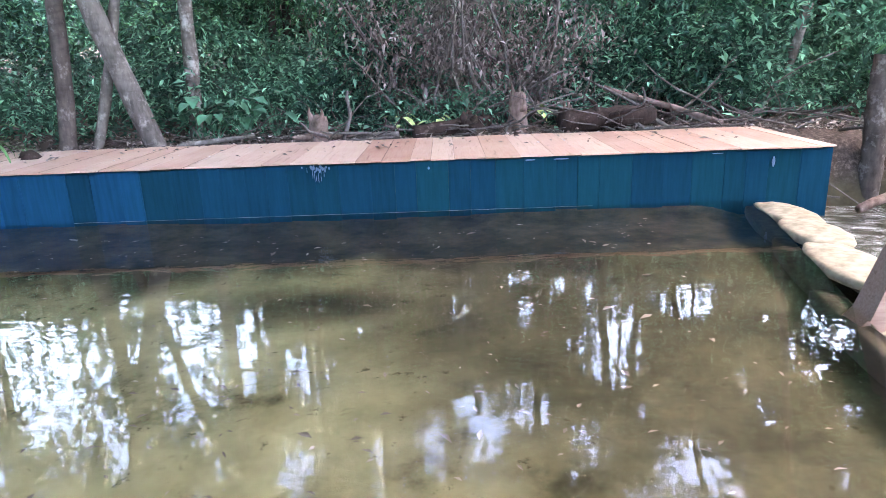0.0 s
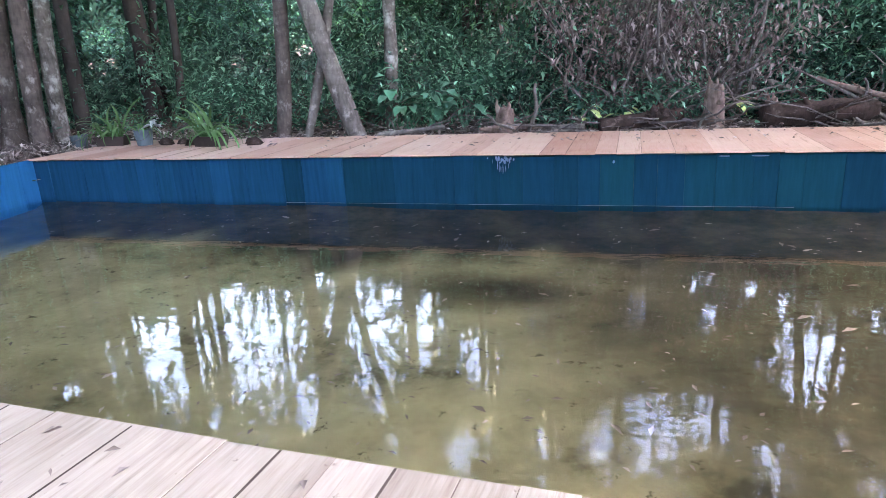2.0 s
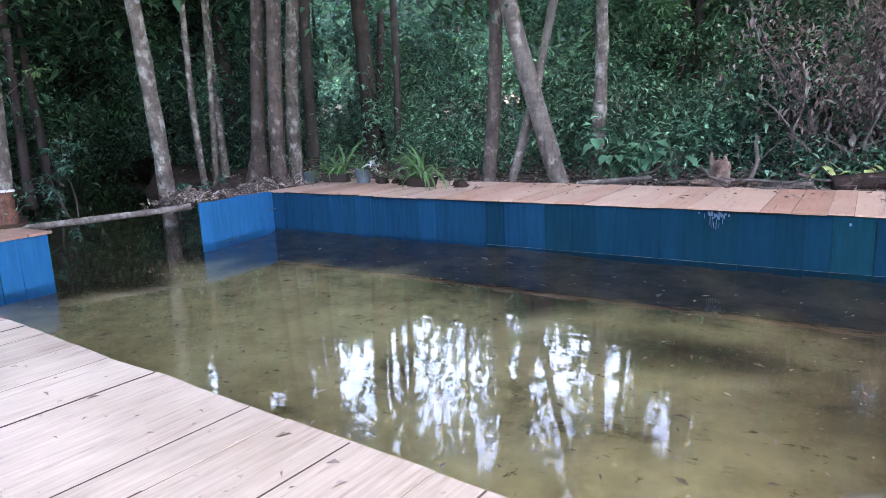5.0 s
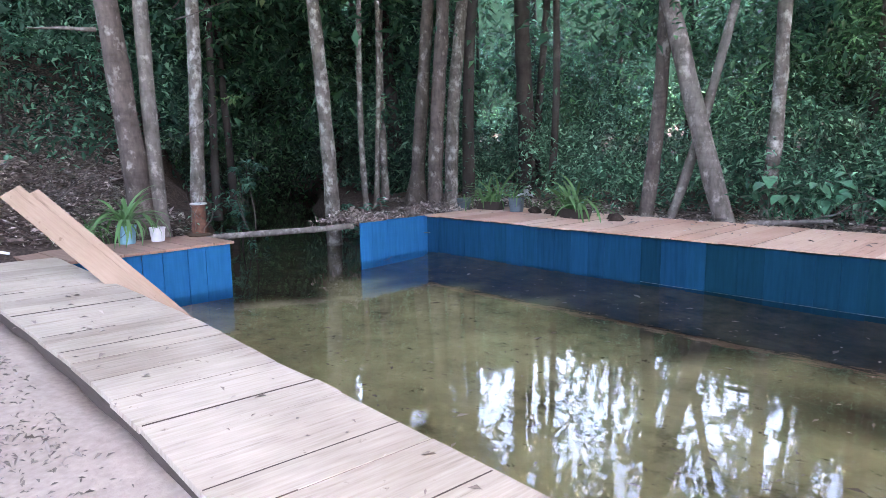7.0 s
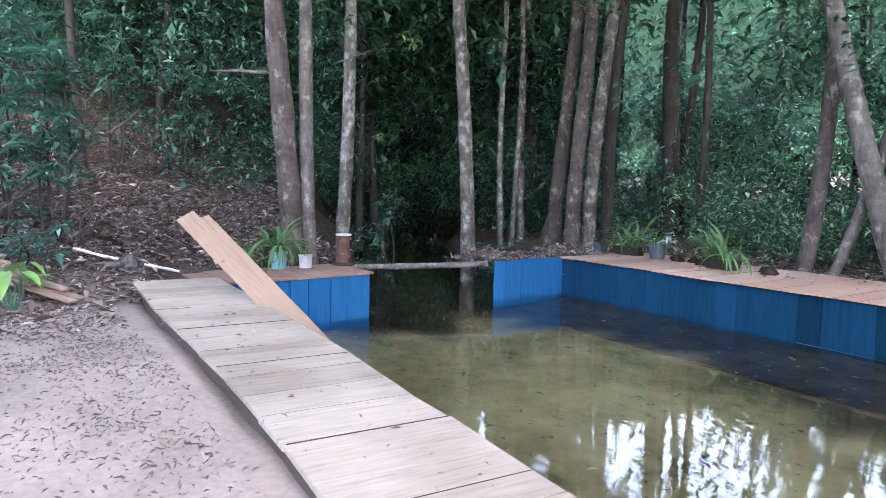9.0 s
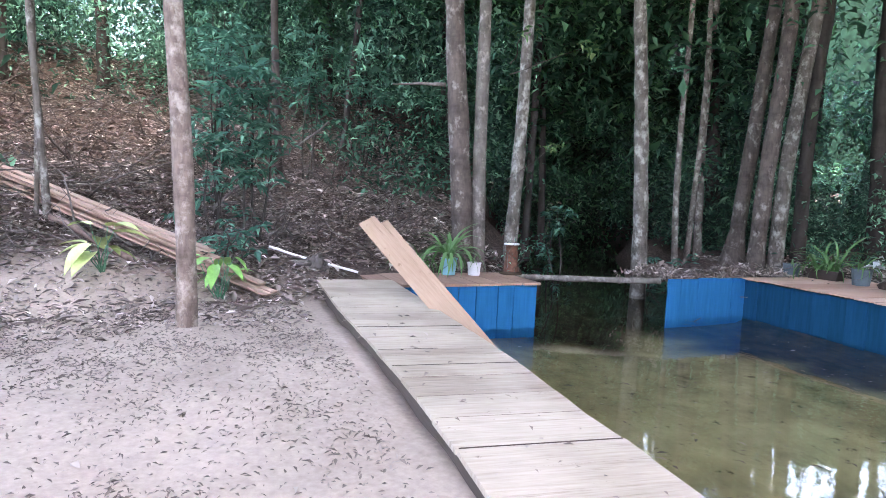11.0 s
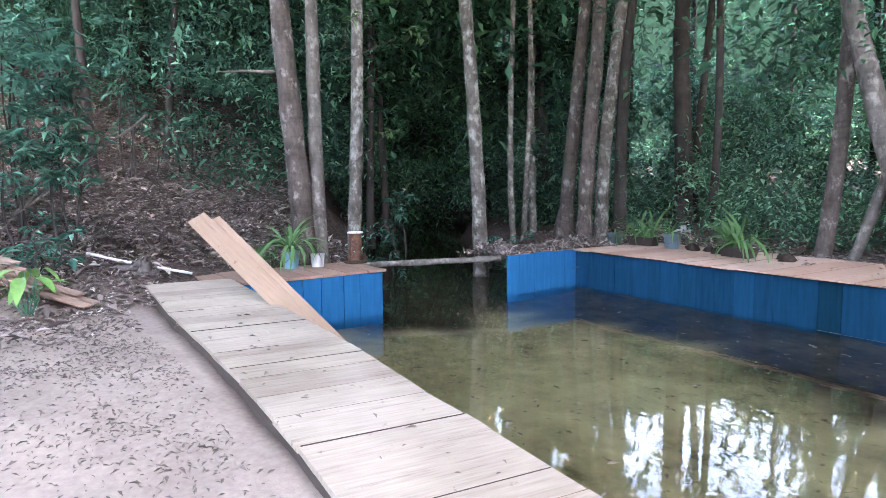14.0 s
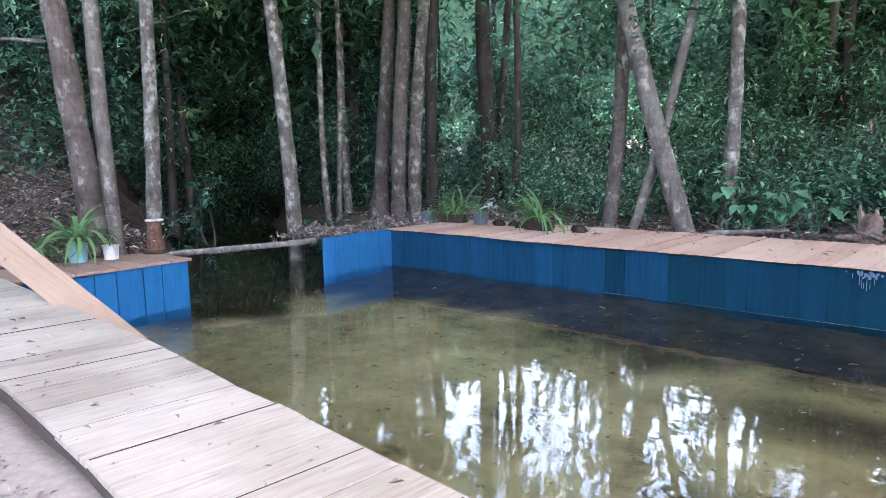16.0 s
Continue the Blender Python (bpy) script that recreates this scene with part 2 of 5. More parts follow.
def water_material():
    m, nt, b = mat("clear_olive_water", 0.004, 0.5)
    b.inputs["Base Color"].default_value = (0.85, 0.87, 0.79, 1)
    b.inputs["Transmission Weight"].default_value = 1.0
    b.inputs["IOR"].default_value = 1.33
    small = noise_tex(nt, 1.0, 1.5, (3.4, 9.0, 1.0))
    calm = ramp(nt, noise_tex(nt, 0.55, 2.0), [(0.35, (0.4, 0.4, 0.4)), (0.65, (1, 1, 1))])
    bump(nt, b, mix(nt, 1.0, small, calm, "MULTIPLY"), 0.075, 0.02)
    return m


WATER = water_material()
BARK_GREY = bark("grey_lichen_bark", (0.05, 0.043, 0.039), (0.16, 0.142, 0.128), (0.42, 0.41, 0.39), 0.54, 1.8)
BARK_RED = bark("reddish_bark", (0.038, 0.031, 0.028), (0.115, 0.092, 0.084), (0.32, 0.3, 0.28), 0.59, 1.7)
BARK_PALE = bark("pale_smooth_bark", (0.055, 0.048, 0.044), (0.156, 0.139, 0.127), (0.36, 0.325, 0.31), 0.57, 1.8)
BARK_TAN = bark("smooth_tan_bark", (0.08, 0.06, 0.053), (0.25, 0.19, 0.166), (0.42, 0.36, 0.33), 0.54, 2.4)
# Dim bark for trunks deep in the woods, their shade put into the colour.
BARK_FAR = bark("shaded_forest_bark", (0.022, 0.019, 0.018), (0.065, 0.058, 0.055), (0.15, 0.14, 0.13), 0.64)
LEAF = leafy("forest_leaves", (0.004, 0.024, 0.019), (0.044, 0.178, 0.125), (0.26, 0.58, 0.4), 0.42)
# Darker copy of LEAF: the shade deep in the woods is in its colour.
LEAF_DEEP = leafy("shaded_forest_leaves", (0.003, 0.016, 0.01), (0.026, 0.1, 0.055), (0.13, 0.36, 0.17), 0.45)
LEAF_HIGH = leafy("canopy_leaves", (0.025, 0.09, 0.058), (0.055, 0.18, 0.105), (0.15, 0.36, 0.2), 0.6)
LEAF_DRY = leafy("dry_brown_leaves", (0.085, 0.067, 0.063), (0.21, 0.165, 0.156), (0.38, 0.32, 0.31), 0.18)
LEAF_POT = leafy("strappy_green_leaves", (0.04, 0.13, 0.05), (0.1, 0.24, 0.09), (0.27, 0.42, 0.2), 0.3)

# ---------------------------------------------------------------- ground, pool bed and water
CREEK_A, CREEK_B = Vector((0.5, -3.0)), Vector((-14.0, 4.6))


def smooth(a, b, x):
    t = np.clip((x - a) / (b - a), 0, 1)
    return t * t * (3 - 2 * t)


def creek_distance(x, y):
    d = (CREEK_B - CREEK_A).normalized()
    px, py = x - CREEK_A.x, y - CREEK_A.y
    along = px * d.x + py * d.y
    side = -px * d.y + py * d.x
    return along, side + 0.5 * np.sin(along * 0.45)


def ground_height(x, y):
    x, y = np.asarray(x, float), np.asarray(y, float)
    wob = 0.04 * np.sin(1.7 * x + 0.6 * y) + 0.03 * np.sin(2.3 * y - 1.1 * x) + 0.015 * np.sin(6.1 * x) * np.sin(5.3 * y)
    z = 0.56 + wob * 0.7
    far = np.maximum(0, y - 2.2)
    z = z + np.where(y > 0, 0.02 + 0.05 * far + 0.5 * smooth(10, 22, y), 0)
    hill = np.maximum(0, -(x - 1.0) * 0.928 - (y + 8.5) * 0.371)
    left = smooth(-3.2, -5.6, y + 0.35 * x)
    z = z + np.where(x < 6, left * (0.2 * np.minimum(hill, 12) + 0.016 * np.minimum(hill, 12) ** 2 + wob * np.minimum(hill, 2)), 0)
    along, side = creek_distance(x, y)
    chan = (1 - smooth(1.1, 2.4, np.abs(side))) * smooth(-1.6, -0.8, along) * (1 - smooth(24, 27, along))
    z = z * (1 - chan) - 0.55 * chan
    edge = np.interp(y, [-7.6, -6.5, -4.17, -1.56, 0.2], [0.75, 0.64, 0.47, 0.15, 0.0])
    pool = smooth(-0.42, -0.12, x - edge) * (1 - smooth(13.6, 14.0, x)) * smooth(-7.4, -6.9, y) * (1 - smooth(0.1, 0.3, y))
    bed = -0.62 - 0.18 * smooth(4, 7, x) * (1 - smooth(9, 12, x)) * smooth(-4.5, -2.5, y) + 0.06 * np.sin(1.3 * x + y) + 0.04 * np.sin(2.1 * y)
    z = z * (1 - pool) + bed * pool
    out = smooth(12.8, 13.6, x) * smooth(-3.6, -3.0, y) * (1 - smooth(0.6, 1.6, y)) * (1 - smooth(30, 34, x))
    return z * (1 - out) + (-0.75 - 0.01 * x) * out


def axis(lo, a, b, hi, fine):
    mid = np.arange(a, b, fine)
    left = a - np.cumsum(np.geomspace(fine, 30, 26))
    right = b + np.cumsum(np.geomspace(fine, 30, 26)) - fine
    return np.concatenate([left[left > lo][::-1], mid, right[right < hi]])


gx, gy = axis(-400, -8, 17, 400, 0.14), axis(-400, -13, 7, 400, 0.14)
GX, GY = np.meshgrid(gx, gy)
GZ = ground_height(GX, GY)
nx, ny = len(gx), len(gy)
quads = [(j * nx + i, j * nx + i + 1, (j + 1) * nx + i + 1, (j + 1) * nx + i) for j in range(ny - 1) for i in range(nx - 1)]
ground = link_mesh("ground", np.stack([GX.ravel(), GY.ravel(), GZ.ravel()], 1).tolist(), quads, GROUND, True)
tagged(ground, "grey sand bank with brown leaf litter round the pool", "ground", kind="structure")
clear = smooth(-0.9, 2.2, GX + 1.6 * smooth(-9.0, -10.4, GY) + 0.25 * (GY + 8) + 0.5 * np.sin(GY * 1.9)) * (1 - smooth(-7.6, -7.2, GY)) * smooth(-13.5, -11.5, GY)
cover = 1 - 0.93 * clear
wet = smooth(0.08, -0.08, GZ)
# Dark band along the north wall: its shade and reflection painted on the bed.
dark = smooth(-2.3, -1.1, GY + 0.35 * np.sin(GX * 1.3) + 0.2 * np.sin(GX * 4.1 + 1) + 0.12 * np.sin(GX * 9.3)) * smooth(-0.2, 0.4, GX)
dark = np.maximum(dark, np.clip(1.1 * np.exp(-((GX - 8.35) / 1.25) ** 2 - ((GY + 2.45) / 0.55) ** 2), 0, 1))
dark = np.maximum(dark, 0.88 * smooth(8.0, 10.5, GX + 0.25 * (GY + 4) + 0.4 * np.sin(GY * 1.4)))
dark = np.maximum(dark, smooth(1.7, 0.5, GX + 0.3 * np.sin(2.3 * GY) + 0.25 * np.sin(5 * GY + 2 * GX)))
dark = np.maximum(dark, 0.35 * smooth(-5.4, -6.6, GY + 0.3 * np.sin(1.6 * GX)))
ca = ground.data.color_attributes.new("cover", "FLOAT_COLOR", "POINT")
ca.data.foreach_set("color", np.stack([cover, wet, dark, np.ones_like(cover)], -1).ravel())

water = link_mesh("water", [(-24, -8, 0), (12.45, -8, 0), (12.5, -4.0, 0), (13.2, -1.2, 0), (13.55, 0.3, 0), (13.6, 12, 0), (-24, 12, 0)], [(0, 1, 2, 3, 4, 5, 6)], WATER)
tagged(water, "still clear olive-brown pool water reflecting the trees", "water", kind="structure")
water.visible_shadow = False

# ---------------------------------------------------------------- pool walls
rng = random.Random(4)
JOINT = plain("dark_dirt_in_joints", (0.085, 0.064, 0.055), 0.95, 0.05)
JOINT_PALE = plain("sand_in_joints", (0.17, 0.125, 0.105), 0.95, 0.05)


def board_wall(name, a, b, top, label, bottom=-0.75, width=0.36, thick=0.03, paint=None, gap=0.0012):
    """Upright painted boards side by side from a to b (plan)."""
    a, b = Vector((*a, 0)), Vector((*b, 0))
    length, turn = (b - a).length, math.atan2(b.y - a.y, b.x - a.x)
    wall = tagged(new(name), label, "wall", kind="structure")
    wall.matrix_world = Matrix.Translation(a) @ Matrix.Rotation(turn, 4, "Z")
    x = 0.0
    while x < length - 0.02:
        w = min(width * rng.uniform(0.75, 1.2), length - x)
        if length - x - w < 0.1:
            w = length - x
        bm = add_box(bmesh.new(), (x + gap, -thick / 2 + rng.uniform(-0.006, 0.006), bottom), (x + w - gap, thick / 2 + rng.uniform(-0.006, 0.006), top + rng.uniform(-0.012, 0.004)), bevel=0.003)
        part("board", bm, paint(x) if paint else BLUE, wall)
        x += w
    return wall


FAR_Y, END_X = 0.2, 14.47
board_wall("wall_north", (0.0, FAR_Y), (END_X, FAR_Y), 0.655, "long pool wall of weathered blue-painted upright boards, shade put into the paint", paint=lambda x: BLUE_HALF_SHADE if x < rng.uniform(3.5, 9.5) else BLUE_SHADE)
board_wall("wall_end", (END_X, FAR_Y + 0.02), (END_X, 2.3), 0.655, "short end wall of blue-painted boards, shade put into the paint", paint=lambda x: BLUE_SHADE)
board_wall("wall_wing", (0.15, -1.56), (0.0, FAR_Y - 0.02), 0.69, "short wing wall of bright blue-painted boards")
board_wall("wall_pier", (0.64, -6.5), (0.47, -4.17), 0.655, "pier front of bright blue-painted upright boards", width=0.3, gap=0.005)
board_wall("wall_pier_side", (0.45, -4.15), (-0.3, -4.1), 0.655, "pier side of blue-painted boards")


def plank_row(name, x0, x1, y0, y1, top, thick, width, material, label, m=None, rough=0.02, kind="structure", gap=0.004, lift=0.004, seams=(), back=None, front=None, open_seams=()):
    """Planks side by side along x; back and front give the row's edges where they are not parallel."""
    row = tagged(new(name), label, "planking", kind=kind)
    row.matrix_world = m or Matrix()
    ends, x = list(seams) or [x0], x0
    while ends[-1] < x1 - 0.05:
        ends.append(min(ends[-1] + width * rng.uniform(0.65, 1.3), x1))
    low, high = back or (lambda x: y0), front or (lambda x: y1)
    for a, b in zip(ends, ends[1:]):
        dz, c = rng.uniform(-lift, lift), (a + b) / 2
        bm = add_box(bmesh.new(), (a + gap, low(c) + rng.uniform(-rough, rough), top - thick + dz), (b - gap, high(c) + rng.uniform(-rough, rough), top + dz), bevel=0.0016, rough=0.0015, rng=rng)
        for v in bm.verts:
            v.co.y += (low(v.co.x) - low(c)) if v.co.y < (low(c) + high(c)) / 2 else (high(v.co.x) - high(c))
        part("plank", bm, material, row)
    tight, wide = bmesh.new(), bmesh.new()
    for x in ends[1:-1]:
        if any(abs(x - q) < 0.01 for q in open_seams):
            add_box(wide, (x - 0.0045, low(x) + 0.012, top - thick * 0.9), (x + 0.0045, high(x) - 0.012, top + 0.003))
        else:
            a, b = low(x) + 0.012, high(x) - 0.012
            cut = a + (b - a) * rng.choice((0.0, 0.0, 0.0, 0.3, 0.5))
            add_box(tight, (x - gap * 1.3, a, top - thick * 0.9), (x + gap * 1.3, b, top - 0.001))
            if cut > a:
                add_box(wide, (x - 0.0011, a, top - thick * 0.8), (x + 0.0011, cut, top + 0.003))
    part("dirt_joint", tight, JOINT_PALE, row)
    if open_seams:
        part("open_joint", wide, JOINT, row)
    return row


plank_row("far_boardwalk", -0.05, END_X + 0.02, 0.13, 2.45, 0.69, 0.018, 0.4, CAP, "fresh orange sawn planks capping the blue wall", gap=0.0018, rough=0.03, lift=0.006)
DECK_AT = Matrix.Translation((8.0, -7.11, 0)) @ Matrix.Rotation(radians(-3.4), 4, "Z")
DECK_SEAMS = [-7.85, -7.5, -7.12, -6.78, -6.42, -6.05, -5.72, -5.36, -5.02, -4.7, -4.42, -4.12, -3.82, -3.62, -3.33, -3.03, -2.6, -2.2, -1.74, -1.47, -0.94, -0.7, -0.3, 0.12, 0.35, 0.56, 0.78, 1.0, 1.19, 1.38]


def deck_back(x):
    return float(np.interp(x, [-7.8, -5.7, -4.1, -2.8, -1.75, -1.2, 0.5], [-0.73, -0.66, -0.56, -0.49, -0.468, -0.478, -0.5]))


def deck_front(x):
    return float(np.interp(x, [-7.4, -4.4, -3.2, -2.2, -1.7, -0.9, 0.15, 1.4], [0.35, 0.47, 0.5, 0.477, 0.496, 0.487, 0.484, 0.502]))


plank_row("deck", -7.85, 7.5, -0.49, 0.5, 0.69, 0.034, 0.34, DECK, "weathered grey plank boardwalk along the pool edge", DECK_AT, rough=0.007, lift=0.002, gap=0.0016, seams=DECK_SEAMS, back=deck_back, front=deck_front, open_seams=(-1.74, -0.94, -0.3, 0.35, 0.78, -4.7, -3.33))
_f = tagged(new("deck_frame"), "unseen joists under the deck planks, added to darken the gaps", "joists", kind="structure")
_f.matrix_world = DECK_AT
# Unseen joists, added so that the gaps between planks look dark.
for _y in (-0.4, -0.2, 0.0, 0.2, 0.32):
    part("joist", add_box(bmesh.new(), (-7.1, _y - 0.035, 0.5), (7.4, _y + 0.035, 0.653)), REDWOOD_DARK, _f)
_e = bmesh.new()
_q = [[_e.verts.new((_x, deck_back(_x) + _d, _z)) for _d, _z in ((0.018, 0.44), (0.018, 0.653), (0.07, 0.653), (0.07, 0.44))] for _x in np.arange(-7.8, 7.4, 0.4)]
for _a, _b in zip(_q, _q[1:]):
    for _k in range(4):
        _e.faces.new((_a[_k], _b[_k], _b[(_k + 1) % 4], _a[(_k + 1) % 4]))
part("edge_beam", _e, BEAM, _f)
plank_row("pier_cap", 0.0, 2.5, -1.15, 0.05, 0.69, 0.035, 0.3, CAP_OLD, "worn reddish planks capping the blue pier", Matrix.Translation((0.48, -4.12, 0)) @ Matrix.Rotation(math.atan2(-2.33, 0.17), 4, "Z"))

# ---------------------------------------------------------------- canopy gaps
# Openings between the crowns, as (azimuth, elevation, half width, half height) in degrees from the viewpoint mirrored
# in the water; they place the sky patches in its reflection.
GAPS = [(40.5, 22.5, 3.4, 4.8), (33.4, 23.4, 3.1, 4.2), (29.2, 29.0, 0.9, 1.8), (23.6, 23.6, 2.3, 4.2), (18.3, 23.6, 1.3, 2.2), (13.4, 26.0, 1.4, 1.6), (28.2, 15.4, 1.3, 1.1), (41.5, 12.6, 0.6, 1.2), (53.4, 21.2, 0.4, 0.7), (-3.4, 31.8, 1.7, 2.6), (-7.9, 30.2, 1.2, 1.4), (-15.1, 24.0, 1.5, 2.4), (-6.6, 17.2, 2.4, 1.0), (-20.8, 19.9, 1.5, 1.0), (-32.0, 20.6, 1.3, 1.4), (-23.0, 33.3, 2.2, 1.6), (15.2, 33.8, 1.0, 1.3), (1.7, 32.6, 1.3, 1.3), (-28.0, 15.5, 1.5, 0.9), (-13.5, 32.5, 1.0, 1.0)]
_g = np.random.default_rng(12)
# Small random openings, added for glints of sky on the water.
GAPS += [(float(_g.uniform(-42, 58)), float(_g.uniform(17, 37)), float(_g.uniform(0.0, 0.35)), float(_g.uniform(0.0, 0.5))) for _ in range(120)]
GAPS += [(a + float(_g.normal(0, w * 1.3)), e + float(_g.normal(0, h * 1.2)), 0.1, 0.25) for a, e, w, h in GAPS[:18] for _ in range(3)]
LOW = np.array((9.38, -8.45, -1.98))


def open_gaps(p, keep=0.035):
    """Leaf places outside the canopy's openings."""
    d = np.asarray(p, float) - LOW
    az = np.degrees(np.arctan2(-d[:, 0], d[:, 1]))
    el = np.degrees(np.arctan2(d[:, 2], np.hypot(d[:, 0], d[:, 1])))
    wob = 0.3 * np.sin(az * 4.1 + el * 2.3) + 0.3 * np.sin(az * 2.2 - el * 5.7) + 0.35 * np.sin(az * 11 + el * 3) * np.sin(el * 9 - az * 4)
    wob = wob + 0.45 * np.sin(az * 17 + 2 * np.sin(el * 3)) * np.sin(el * 13 + az * 5)
    wob = np.where(np.sin(az * 5.1 + 1.3 * np.sin(el * 0.7)) > 0.86, wob - 0.6, wob + 0.5)
    ok = np.ones(len(d), bool)
    g = np.random.default_rng(77).uniform(0, 1, len(d))
    for a, e, w, h in GAPS:
        rim = 0.9 if w > 0.5 else 0.6
        inside = ((az - a) / (w * 1.2 + rim)) ** 2 + ((el - e) / (h * 1.15 + rim)) ** 2 < 1 + wob
        ok &= ~inside | (g < keep)
    return np.asarray(p)[ok]


# ---------------------------------------------------------------- trees
def tree(name, base, lean, r0, material, label, height=10.0, crown=900, seed=0, seg=12, sway=0.1, flare=1.25, taper=0.6, group=""):
    """A tree from its base; lean: plan shift per metre of height; crown: number of leaves."""
    t = thing(name, base, label, "tree", group)
    top = Vector((lean[0] * height, lean[1] * height, height))
    p = bent((-lean[0] * 0.3, -lean[1] * 0.3, -0.3), top, 18, sway, seed)
    r = [(r0 * (1 - (1 - taper) * i / 18)) * (flare if i == 0 else 1 + 0.06 * math.sin(3 * i + seed)) for i in range(19)]
    if flare > 1.3:
        r[1] = r0 * (1 + 0.4 * (flare - 1))
    trunk = tube("trunk", p, r, material, t, seg, 0.07, seed)
    if crown:
        g = np.random.default_rng(seed + 90)
        k, rad = int(g.integers(6, 9)), 2.0
        cl = g.normal(0, 1, (k, 3)) * (rad * 0.5, rad * 0.5, rad * 0.4) + (top.x, top.y, height + 0.6)
        pts = cl[g.integers(0, k, crown)] + g.normal(0, 1, (crown, 3)) * (rad * 0.28, rad * 0.28, rad * 0.22)
        limbs = [([p[-3], p[-2].lerp(Vector(c), 0.45) + Vector((0, 0, 0.2)), Vector(c)], [r[-1] * 0.6, r[-1] * 0.35, 0.012], 6) for c in cl]
        tubes("limbs", limbs, material, trunk)
        off = np.array(t.matrix_world.translation)
        leaf_mesh("crown", open_gaps(pts + off) - off, 0.24, LEAF_HIGH, seed, parent=t)
    return t


tree("leaning_tree", (4.72, 2.8, 0.6), (-0.245, -0.102), 0.18, BARK_PALE, "leaning pale-barked tree behind the blue pool wall", seed=1, flare=1.1)
tree("slender_tree", (3.72, 2.67, 0.6), (0.24, 0.122), 0.09, BARK_PALE, "thin pale tree leaning behind the pool wall", seed=2, crown=500)
tree("forest_tree", (3.2, 2.77, 0.6), (0.045, 0.025), 0.142, BARK_RED, "slim reddish tree behind the plank walk", seed=3)
tree("forest_tree", (4.86, 4.16, 0.66), (0.033, 0.011), 0.134, BARK_GREY, "mottled pale grey tree among the undergrowth", seed=12)
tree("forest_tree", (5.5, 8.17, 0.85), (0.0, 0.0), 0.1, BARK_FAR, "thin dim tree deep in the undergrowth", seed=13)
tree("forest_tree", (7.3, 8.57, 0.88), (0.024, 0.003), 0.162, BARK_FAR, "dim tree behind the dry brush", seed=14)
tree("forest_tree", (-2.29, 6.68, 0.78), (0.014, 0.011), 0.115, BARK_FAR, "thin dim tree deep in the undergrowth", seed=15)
tree("forest_tree", (-2.45, 2.1, 0.54), (0.052, 0.058), 0.172, BARK_RED, "flared reddish tree at the pool corner", seed=4, flare=2.1)
tree("forest_tree", (-1.5, 1.9, 0.54), (0.012, 0.012), 0.178, BARK_RED, "upright reddish lichen-spotted tree at the pool corner", seed=5)
tree("forest_tree", (-2.45, 3.95, 0.64), (0.028, 0.028), 0.16, BARK_FAR, "grey tree behind the pool corner", seed=16)
tree("slender_tree", (-3.75, 1.91, 0.56), (0.01, 0.012), 0.072, BARK_GREY, "thin grey tree by the creek mouth", seed=17, crown=400)
tree("slender_tree", (-4.2, 2.62, 0.56), (-0.003, -0.004), 0.108, BARK_GREY, "slender grey tree by the creek mouth", seed=18, crown=400)
tree("forest_tree", (-2.25, -0.45, 0.0), (-0.03, -0.043), 0.165, BARK_GREY, "grey banded tree standing in the creek mouth", seed=9, flare=1.1)
pier_tree = tree("forest_tree", (-1.08, -4.78, 0.56), (-0.018, -0.048), 0.19, BARK_RED, "thick reddish tree with pale patches by the pier", seed=6)
tree("forest_tree", (-1.0, -4.48, 0.56), (-0.016, -0.043), 0.125, BARK_PALE, "pale straight tree by the pier", seed=7)
creek_tree = tree("forest_tree", (-2.7, -3.22, 0.5), (0.01, 0.024), 0.14, BARK_GREY, "mottled grey tree on the creek bank", seed=8)
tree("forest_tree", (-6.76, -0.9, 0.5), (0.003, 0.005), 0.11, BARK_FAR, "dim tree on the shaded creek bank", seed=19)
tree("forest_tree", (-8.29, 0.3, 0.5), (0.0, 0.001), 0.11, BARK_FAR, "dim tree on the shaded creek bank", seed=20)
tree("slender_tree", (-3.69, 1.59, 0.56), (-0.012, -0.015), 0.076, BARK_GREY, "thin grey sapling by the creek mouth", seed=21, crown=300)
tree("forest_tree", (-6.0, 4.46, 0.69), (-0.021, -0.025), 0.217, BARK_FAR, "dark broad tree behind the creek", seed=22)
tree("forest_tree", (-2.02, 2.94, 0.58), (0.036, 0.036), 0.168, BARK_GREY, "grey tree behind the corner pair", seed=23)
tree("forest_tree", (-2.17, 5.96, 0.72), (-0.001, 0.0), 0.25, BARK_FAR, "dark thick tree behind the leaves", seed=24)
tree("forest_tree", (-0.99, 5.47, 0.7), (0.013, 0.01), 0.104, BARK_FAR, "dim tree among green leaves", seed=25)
tree("bank_tree", (2.4, -8.98, 0.52), (0.003, -0.05), 0.102, BARK_TAN, "slim pale brown tree on the sandy bank", seed=10, flare=1.2)
tree("slender_tree", (-1.35, -10.98, float(ground_height(-1.35, -10.98))), (0.01, -0.035), 0.054, BARK_GREY, "thin grey tree rising through the timber stack", seed=11, crown=300)
tree("slender_tree", (-1.3, -11.15, float(ground_height(-1.3, -11.15))), (0.012, -0.012), 0.032, BARK_GREY, "thin grey sapling beside the timber stack", seed=26, crown=200)
tree("forest_tree", (-8.5, -11.4, float(ground_height(-8.5, -11.4))), (0.007, -0.03), 0.15, BARK_FAR, "dim tree near the top of the slope", seed=27)
tree("forest_tree", (-7.6, -13.2, float(ground_height(-7.6, -13.2))), (0.01, -0.02), 0.12, BARK_FAR, "dim tree near the top of the slope", seed=28)
tree("slender_tree", (-5.4, -7.5, float(ground_height(-5.4, -7.5))), (0.0, -0.02), 0.09, BARK_FAR, "thin tree on the littered slope", seed=29, crown=300)
